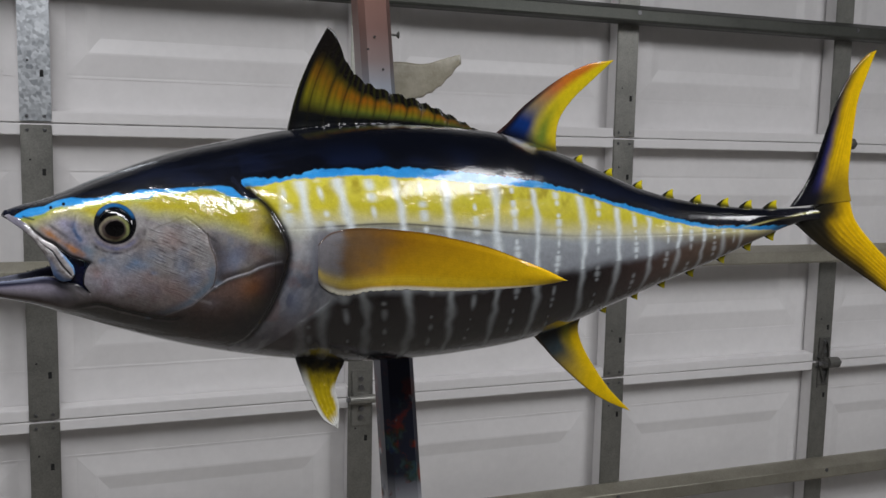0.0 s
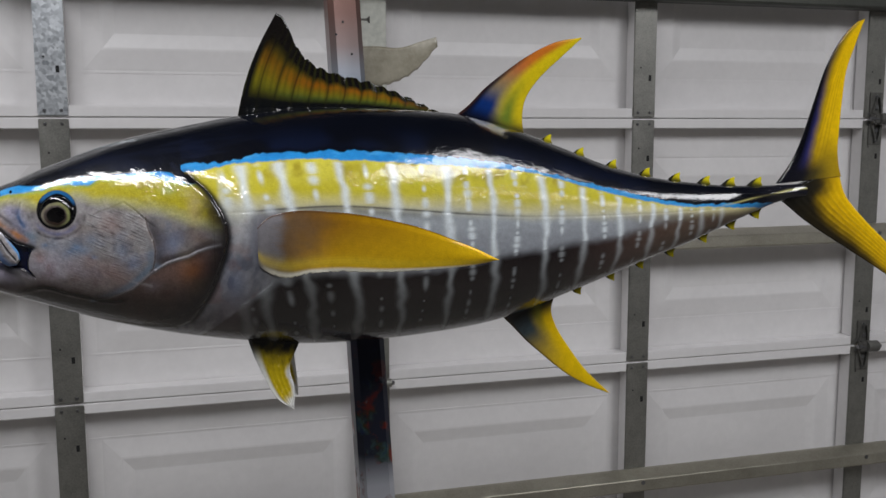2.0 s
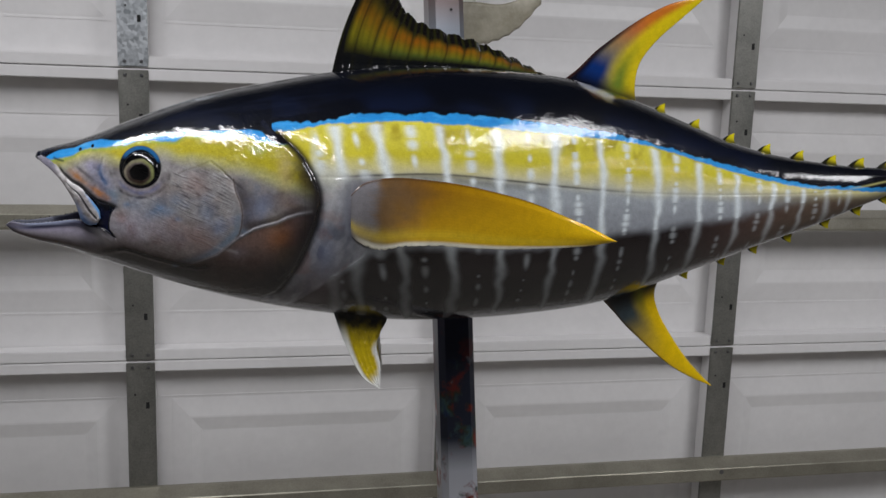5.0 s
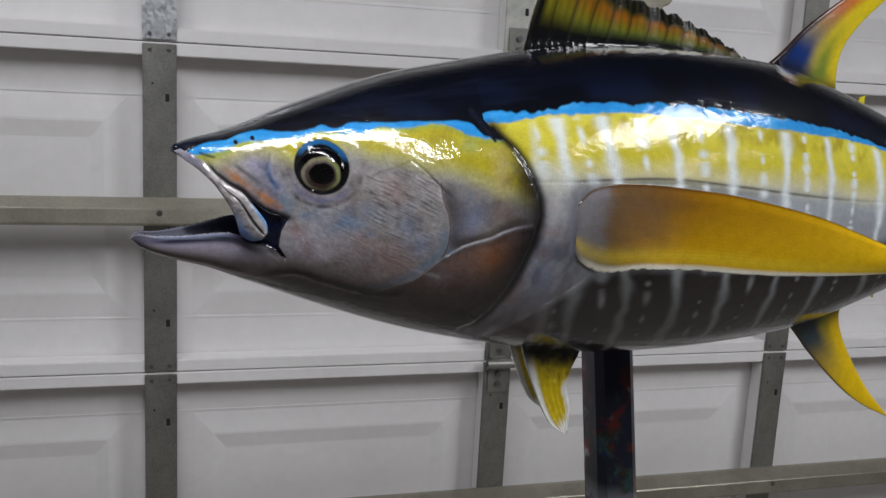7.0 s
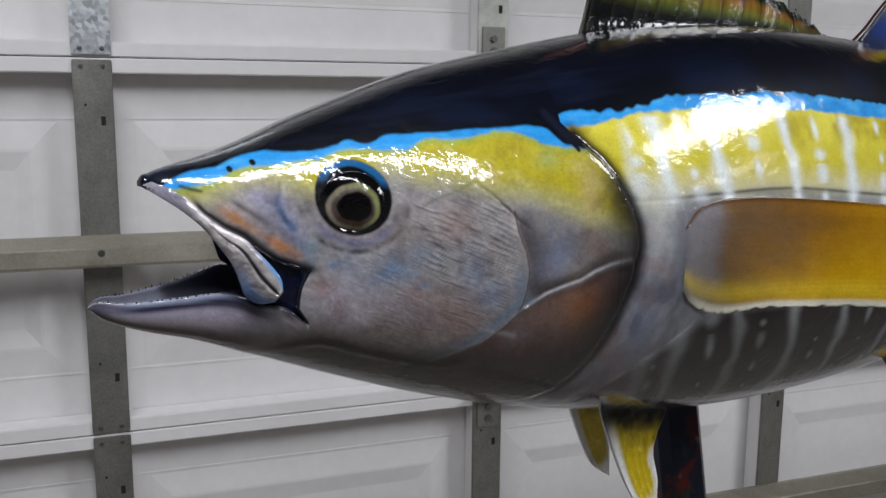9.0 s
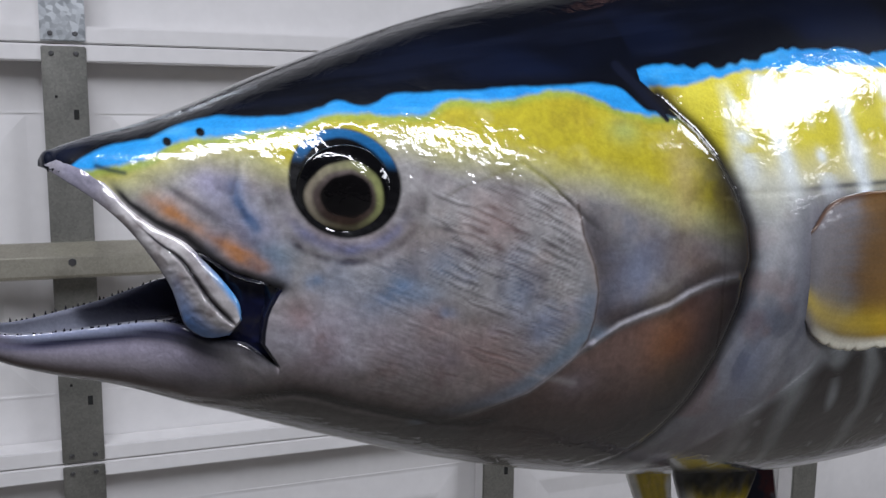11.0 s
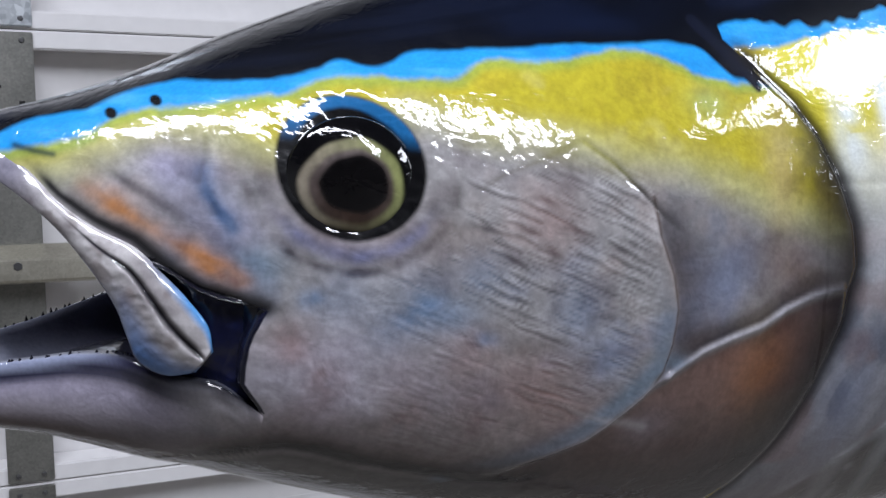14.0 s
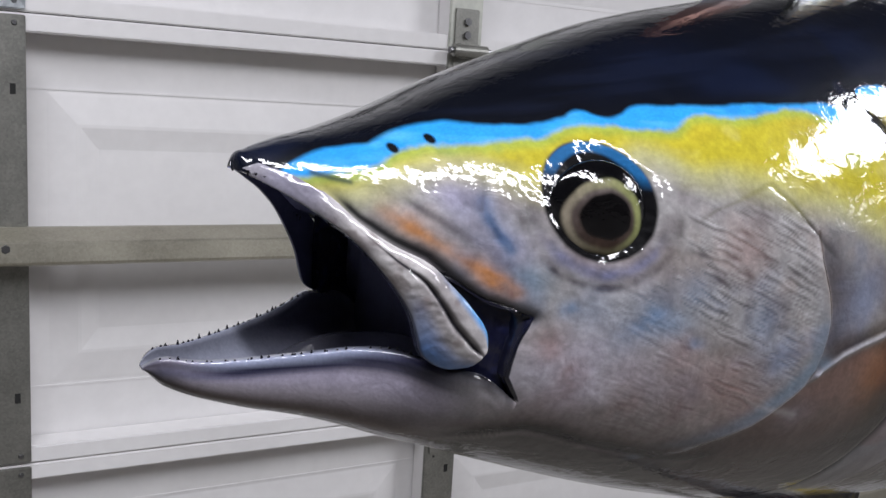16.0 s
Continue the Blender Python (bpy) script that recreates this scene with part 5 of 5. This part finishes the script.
# first dorsal: rays from the base, a notched upper edge
def first_dorsal():
    nu, nw = 60, 330
    w = np.linspace(0, 1, nw)[None, :]
    u = np.linspace(0, 1, nu)[:, None]
    bx = .278 + .214 * w
    bz = curve(BACK, bx) - 0.004
    tops = [(0, .3190, 1.6875), (.05, .3255, 1.6835), (.10, .3300, 1.6750), (.16, .3370, 1.6600), (.25, .3480, 1.6450), (.40, .3720, 1.6325), (.60, .4140, 1.6230), (.80, .4520, 1.6100), (1.0, .4920, 1.5930)]
    tx, tz = curve([(a, b) for a, b, c in tops], w), curve([(a, c) for a, b, c in tops], w)
    notch = np.abs(np.sin(w * math.pi * 12.5))
    cut = (0.0028 * (1 - notch) + 0.0008 * vnoise(w * 160, w * 0, 2)) * step(.06, .2, w) * (1 - step(.93, 1, w))
    tz = tz - cut
    X = bx * (1 - u) + tx * u
    Z = bz * (1 - u) + tz * u
    X = X - 0.006 * np.sin(np.pi * u) * (1 - step(0, .5, w)) + 0.004 * np.sin(np.pi * u) * step(.1, .6, w)
    U, W = u + 0 * w, w + 0 * u
    P = np.stack([X, curve(MIDLINE, X) + 0.002 * np.sin(W * 40) * U * 0.3, Z], -1)
    N = np.zeros_like(P)
    N[..., 1] = -1
    ray = 1 - np.abs(np.sin(W * math.pi * 12.5))
    th = 0.0030 * (1 - 0.8 * U) + 0.0004 * ray**3 * (1 - U) + 0.0004
    th = th + 0.0016 * step(.13, .03, U) * (0.7 + 0.3 * vnoise(W * 70, W * 0, 63)) * step(1, .9, W)
    c = np.empty(X.shape + (3,))
    c[:] = lin(108, 104, 26)
    n1 = fnoise(X * 60, Z * 60, 61)
    c = blend(c, (112, 108, 24), step(.1, .4, U) * 0.8)
    c = blend(c, (142, 84, 18), np.exp(-((U - .62) / .15) ** 2) * (0.75 + 0.4 * n1))
    c = blend(c, (60, 92, 48), np.exp(-((U - .28) / .10) ** 2) * step(.05, .3, W) * 0.6)
    c = blend(c, (13, 15, 17), step(.40, .18, U))
    c = blend(c, (16, 14, 14), step(.64, .84, U + 0.06 * n1 + 0.04 * step(.15, .5, W)))
    c = blend(c, (14, 14, 16), step(.055, .02, W) + 0 * U)
    c = blend(c, (20, 18, 18), step(.66, .97, W) * 0.85)
    c = blend(c, (22, 22, 15), ray**3 * 0.8)
    c = blend(c, (58, 60, 20), (0.5 + 0.5 * np.sin(W * 190 + 4 * U)) ** 2 * step(.15, .35, U) * 0.35)
    c = blend(c, (20, 17, 16), step(.35, .0, W) * step(.45, .85, U))
    sheet("first_dorsal_fin", P, N, th, c, "spiny dark-edged fin shading green to orange")


first_dorsal()


def second_dorsal_colour(U, W, X, Z):
    n1 = fnoise(X * 60, Z * 60, 71)
    c = np.empty(X.shape + (3,))
    c[:] = lin(214, 190, 20)
    c = blend(c, (192, 108, 34), step(.60, .22, W) * step(.34, .58, U) * step(1.05, .75, U))
    c = blend(c, (14, 46, 108), step(.78, .40, W + 0.06 * n1 + 0.25 * U) * step(.66, .26, U))
    c = blend(c, (12, 16, 30), step(.16, .03, W) * step(.75, .4, U))
    c = blend(c, (10, 13, 24), step(.26, .08, U))
    c = blend(c, (84, 118, 44), np.exp(-((W - .68) / .14) ** 2) * step(.62, .25, U) * step(.08, .2, U) * 0.85)
    c = blend(c, (60, 30, 14), step(.06, .0, W) * 0.6)
    return c


flat_fin("second_dorsal_fin", [(.508, 1.584), (.530, 1.600), (.554, 1.622), (.599, 1.653), (.637, 1.6715), (.671, 1.678)],
         [(.603, 1.556), (.597, 1.580), (.600, 1.606), (.617, 1.630), (.647, 1.6565), (.671, 1.677)], second_dorsal_colour,
         "sickle fin, blue at the root, orange and yellow", 0.007, 0)


def anal_colour(U, W, X, Z):
    n1 = fnoise(X * 60, Z * 60, 75)
    c = np.empty(X.shape + (3,))
    c[:] = lin(224, 186, 10)
    c = blend(c, (60, 72, 78), step(.80, .35, W + 0.06 * n1) * step(.62, .30, U))
    c = blend(c, (44, 44, 44), step(.30, .10, U))
    c = blend(c, (120, 118, 40), np.exp(-((W - .62) / .12) ** 2) * step(.5, .2, U) * 0.7)
    c = blend(c, (70, 50, 16), step(.07, .0, W) * 0.7)
    return c


flat_fin("anal_fin", [(.566, 1.366), (.587, 1.346), (.609, 1.324), (.654, 1.286), (.685, 1.267), (.716, 1.2535)],
         [(.648, 1.392), (.637, 1.366), (.643, 1.343), (.660, 1.316), (.685, 1.284), (.716, 1.254)], anal_colour,
         "sickle fin, grey at the root and yellow", 0.007, 0)


def tail_colour(U, W, X, Z):
    n1 = fnoise(X * 60, Z * 60, 77)
    c = np.empty(X.shape + (3,))
    c[:] = lin(226, 184, 10)
    c = blend(c, (120, 84, 16), (0.5 + 0.5 * np.sin(W * 62 + 1.5 * n1)) ** 4 * step(.1, .3, U) * step(.85, .5, U) * step(.2, .35, W) * step(.8, .6, W) * 0.28)
    c = blend(c, (120, 96, 26), step(.66, .40, W + 0.05 * n1 + 0.45 * U) * 0.7)
    c = blend(c, (30, 40, 110), step(.54, .30, W + 0.05 * n1 + 0.50 * U) * step(.75, .40, U) * 0.95)
    c = blend(c, (10, 11, 18), step(.30, .10, W + 0.20 * U) * step(.95, .6, U))
    c = blend(c, (22, 22, 30), step(.24, .06, U) * step(.9, .5, W))
    c = blend(c, (96, 84, 30), step(.42, .18, U) * step(.3, .6, W) * 0.6)
    return c


def tail_low_colour(U, W, X, Z):
    c = np.empty(X.shape + (3,))
    c[:] = lin(222, 178, 10)
    n1 = fnoise(X * 70, Z * 70, 78)
    c = blend(c, (120, 86, 18), (0.5 + 0.5 * np.sin(W * 56 + 1.5 * n1)) ** 3 * step(.15, .35, U) * step(.95, .5, U) * step(.25, .4, W) * step(.9, .7, W) * 0.5)
    c = blend(c, (116, 92, 22), step(.85, .35, W + 0.08 * n1 + 0.35 * U) * step(1.0, .5, U) * 0.8)
    c = blend(c, (22, 22, 20), step(.82, .40, W + 0.06 * n1 + 0.62 * U) * 0.95)
    c = blend(c, (30, 29, 24), step(.34, .12, U + 0.10 * W + 0.05 * n1) * step(1.0, .60, W) * 0.95)
    return c


flat_fin("tail_fin", [(.925, 1.507), (.9415, 1.533), (.953, 1.562), (.9645, 1.604), (.9765, 1.647), (.991, 1.679), (1.006, 1.6985), (1.015, 1.7035)],
         [(.999, 1.516), (.9955, 1.530), (.9935, 1.548), (.9940, 1.570), (.9955, 1.605), (.9985, 1.642), (1.006, 1.671), (1.015, 1.7030)], tail_colour, "yellow upper tail lobe with a navy leading edge", 0.011, 0)
flat_fin("tail_fin", [(.925, 1.490), (.9375, 1.4815), (.9575, 1.4643), (.977, 1.4498), (1.007, 1.4290), (1.0316, 1.4115), (1.056, 1.3935), (1.094, 1.3600)],
         [(.995, 1.529), (.9995, 1.508), (1.005, 1.4925), (1.0155, 1.477), (1.031, 1.4585), (1.052, 1.4350), (1.074, 1.406), (1.094, 1.3610)], tail_low_colour, "ribbed yellow lower tail lobe", 0.011, 9)


# pectoral: sweeps out from the shoulder
def pectoral(side):
    up = [(.2830, 1.4800), (.2965, 1.4935), (.3120, 1.4985), (.3300, 1.5010), (.3500, 1.5012), (.3750, 1.4990), (.4155, 1.4905), (.4456, 1.4795), (.4650, 1.4715), (.4820, 1.4625)]
    lo = [(.2830, 1.4650), (.2905, 1.4490), (.3040, 1.4405), (.3160, 1.4388), (.3330, 1.4445), (.3530, 1.4482), (.3950, 1.4498), (.4377, 1.4540), (.4640, 1.4578), (.4820, 1.4622)]
    nu, nw = 130, 90
    U, W, X, Z = fin_grid(up, lo, nu, nw)
    out = 0.095 + 0.105 * (X - .29) / .19 + 0.010 * np.sin(np.pi * np.clip((X - .29) / .19, 0, 1))
    Y = -0.855 + (out - 0.095) * -1 - 0.095 + 0.004
    Y = Y - 0.002 * np.sin(np.pi * W)
    n0 = fnoise(X * 30, Z * 30, 83)
    skin = curve(MIDLINE, X) - side_y(X, Z) - 0.004 * np.exp(-((X - .284) / .022) ** 2 - ((Z - 1.468) / .034) ** 2)
    k = step(.296, .350, X)
    Y = (skin - 0.0009 + 0.004 * step(.290, .284, X)) * (1 - k) + Y * k
    Y2 = 2 * curve(MIDLINE, X) - Y
    Y = Y if side > 0 else Y2
    P = np.stack([X, Y, Z], -1)
    N = np.zeros_like(P)
    N[..., 1] = -side
    N[..., 0] = 0.45
    n0 = fnoise(X * 30, Z * 30, 83)
    saw = 0.0011 * step(.1, .9, vnoise(U * 170, U * 0, 87)) * step(.93, 1, W) * step(.1, .2, U) * (1 - step(.6, .8, U))
    P[..., 2] += saw
    th = 0.0036 * (1 - 0.8 * U) * step(.0, .35, U) * np.sqrt(np.clip((1 - W) * 1.02, 0, 1)) * (0.35 + 0.65 * step(0, .15, W)) + 0.0004
    th = th + 0.00002 * np.sin((W * 1.0 + 0.15 * U + 0.02 * n0) * 130) * step(.06, .2, U) * step(.9, .6, U)
    n1 = fnoise(X * 50, Z * 70, 81)
    c = np.empty(X.shape + (3,))
    c[:] = lin(184, 134, 10)
    c = blend(c, (224, 184, 20), step(.30, .85, U) * 0.8)
    c = blend(c, (122, 80, 14), step(.85, .12, W) * step(1.0, .3, U) * 0.9)
    c = blend(c, (98, 72, 44), step(.62, .20, U + 0.10 * n1 + 0.16 * W) * 0.92)
    c = blend(c, (106, 84, 60), step(.345, .312, X + 0.012 * n1) * 0.85)
    c = blend(c, (112, 110, 114), step(.315, .298, X + 0.012 * n1 - 0.008 * (2 * W - 1) ** 2) * 0.98)
    c = blend(c, (226, 196, 50), np.exp(-((W - .82) / .10) ** 2) * 0.5)
    c = blend(c, (236, 232, 214), step(.89, .965, W) * step(.10, .2, U) * (1 - step(.75, .95, U)))
    c = blend(c, (72, 42, 12), step(.045, .0, W) * 0.8)
    c = blend(c, (120, 84, 14), step(.2, .8, np.sin((W + 0.15 * U + 0.02 * n0) * 130)) * step(.08, .2, U) * (1 - step(.5, .8, U)) * 0.08)
    sheet("pectoral_fin", P, N, th, c, "long amber and yellow fin with a white lower edge")


pectoral(1)
pectoral(-1)


def pelvic(side):
    dy = -0.034 * side
    lead = [(.279, 1.374), (.284, 1.358), (.291, 1.340), (.300, 1.320), (.309, 1.306), (.3235, 1.2955)]
    trail = [(.330, 1.372), (.3300, 1.3610), (.3235, 1.3480), (.3205, 1.3360), (.3245, 1.3180), (.3240, 1.2960)]
    if side < 0:
        lead = [(x + .013, z - .008) for x, z in lead]
        trail = [(.318, 1.372), (.3180, 1.3610), (.3190, 1.3480), (.3205, 1.3360), (.3225, 1.3180), (.3240, 1.2960)]
        trail = [(x + .013, z - .008) for x, z in trail]
    U, W, X, Z = fin_grid(lead, trail, 60, 60)
    Z = Z + 0.0015 * np.sin(W * 60) * step(0, .3, U) * 0.2
    P = np.stack([X, curve(MIDLINE, X) + dy - 0.004 * side * U, Z], -1)
    N = np.zeros_like(P)
    N[..., 1] = -1
    th = 0.0040 * (1 - 0.8 * U) * (1 - 0.7 * W) * 0.5 + 0.0003 + 0.00012 * np.sin(W * 34 + 2 * U) * step(0, .3, U)
    th = th + 0.00022 * vnoise(X * 330, Z * 330, 92)
    n1 = fnoise(X * 120, Z * 120, 91)
    c = np.empty(X.shape + (3,))
    c[:] = lin(196, 172, 22)
    c = blend(c, (120, 106, 22), step(.2, .9, np.sin(W * 34 + 2 * U + n1)) * 0.15)
    # gold specks, partly sparkle of the gloss put into the colour
    c = blend(c, (226, 196, 84), step(.25, .6, fnoise(X * 420, Z * 420, 93)) * 0.6)
    c = blend(c, (92, 80, 24), step(.35, .9, W) * step(.8, .3, U) * step(-.1, .5, fnoise(X * 300, Z * 300, 94)) * 0.6)
    c = blend(c, (34, 33, 28), step(.46, .06, U + 0.12 * n1 - 0.12 * W))
    c = blend(c, (74, 74, 76), step(.10, .02, W) * step(.8, .4, U) * 0.9)
    c = blend(c, (226, 226, 222), np.maximum(np.maximum(step(.80, .92, U + 0.05 * n1), step(.20, .08, W) * step(.10, .4, U)), step(.74, .92, W + 0.06 * n1) * step(.45, .62, U)))
    c = blend(c, (44, 42, 36), step(.90, 1, W) * step(.5, .2, U))
    sheet("pelvic_fin", P, N, th, c, "small yellow fin with white tip and edge")


pelvic(1)
pelvic(-1)


def finlet(x, z, up):
    """Small yellow triangle with dark edge, leaning back."""
    s = 1 if up else -1
    lead = [(x - .020, z - s * .0135), (x - .009, z - s * .004), (x, z)]
    trail = [(x + .004, z - s * .0155), (x + .0005, z - s * .007), (x + .0008, z - s * .0004)]
    U, W, X, Z = fin_grid(lead, trail, 16, 16)
    P = np.stack([X, curve(MIDLINE, X), Z], -1)
    N = np.zeros_like(P)
    N[..., 1] = -1
    th = 0.0016 * (1 - 0.8 * U) + 0.0002
    c = np.empty(X.shape + (3,))
    c[:] = lin(206, 192, 30)
    c = blend(c, (30, 30, 20), step(.25, .05, W) * step(.9, .5, U) + 0.95 * step(.62, .2, U))
    sheet("finlet", P, N, th, c, "")


for x in (.632, .674, .717, .761, .801, .840, .872, .905):
    finlet(x + 0.001, float(curve(BACK, x)) + 0.0105, True)
for x in (.674, .718, .756, .796, .839, .874, .904):
    finlet(x + 0.001, float(curve(BELLY, x)) - 0.0125, False)


def teeth():
    """Rows of fine teeth along both jaws."""
    bm = bmesh.new()
    rng = random.Random(4)
    base = TOP[fish.name]
    for side in (-1, 1):
        for i in range(34):
            x = .009 + .074 * i / 33 + rng.uniform(-.0011, .0011)
            y = float(curve(MIDLINE, x)) - side * (float(curve(JAW_WIDTH, x)) - 0.0016)
            z = float(curve(JAW_LIP, x))
            h = rng.uniform(.0006, .0019) * (0.6 if side > 0 else 1)
            cyl_bm(bm, Vector((x, y, z + h / 2)) - base, "z", 0.0006, h, 0, 6, 0.00012)
        for i in range(20):
            x = .0325 + .036 * i / 19
            lip = float(curve(LIP, x))
            y = float(curve(MIDLINE, x)) - side * float(side_y(np.array(x), np.array(lip))) * 0.93
            h = rng.uniform(.0008, .0022)
            cyl_bm(bm, Vector((x, y, lip - h / 2 + .0008)) - base, "z", 0.00025, h, 0, 6, 0.0008)
    part("teeth", bm, [material("dark_teeth", 0.25, 0, lin(26, 26, 34))[0]], fish, "fine dark teeth")["kind"] = "stuff"


teeth()


def tongue():
    nu, nv = 40, 24
    u, v = np.linspace(0, 1, nu)[:, None], np.linspace(0, 2 * math.pi, nv, endpoint=False)[None, :]
    X = .045 + .055 * u + 0 * v
    r = np.sin(np.pi * np.clip(u * 0.95 + 0.03, 0, 1)) ** 0.5
    Y = curve(MIDLINE, X) + 0.024 * r * np.cos(v)
    Z = 1.4425 + 0.004 * u + 0.0065 * r * np.sin(v)
    col = np.empty(X.shape + (3,))
    col[:] = lin(96, 96, 108)
    V = np.stack([X, Y, Z], -1).reshape(-1, 3)
    F = grid_faces(nu, nv, True).tolist() + [list(range(nv))[::-1], [(nu - 1) * nv + j for j in range(nv)]]
    put("tongue", V, F, fish_mat, fish, "dark grey tongue", col.reshape(-1, 3), True)


tongue()
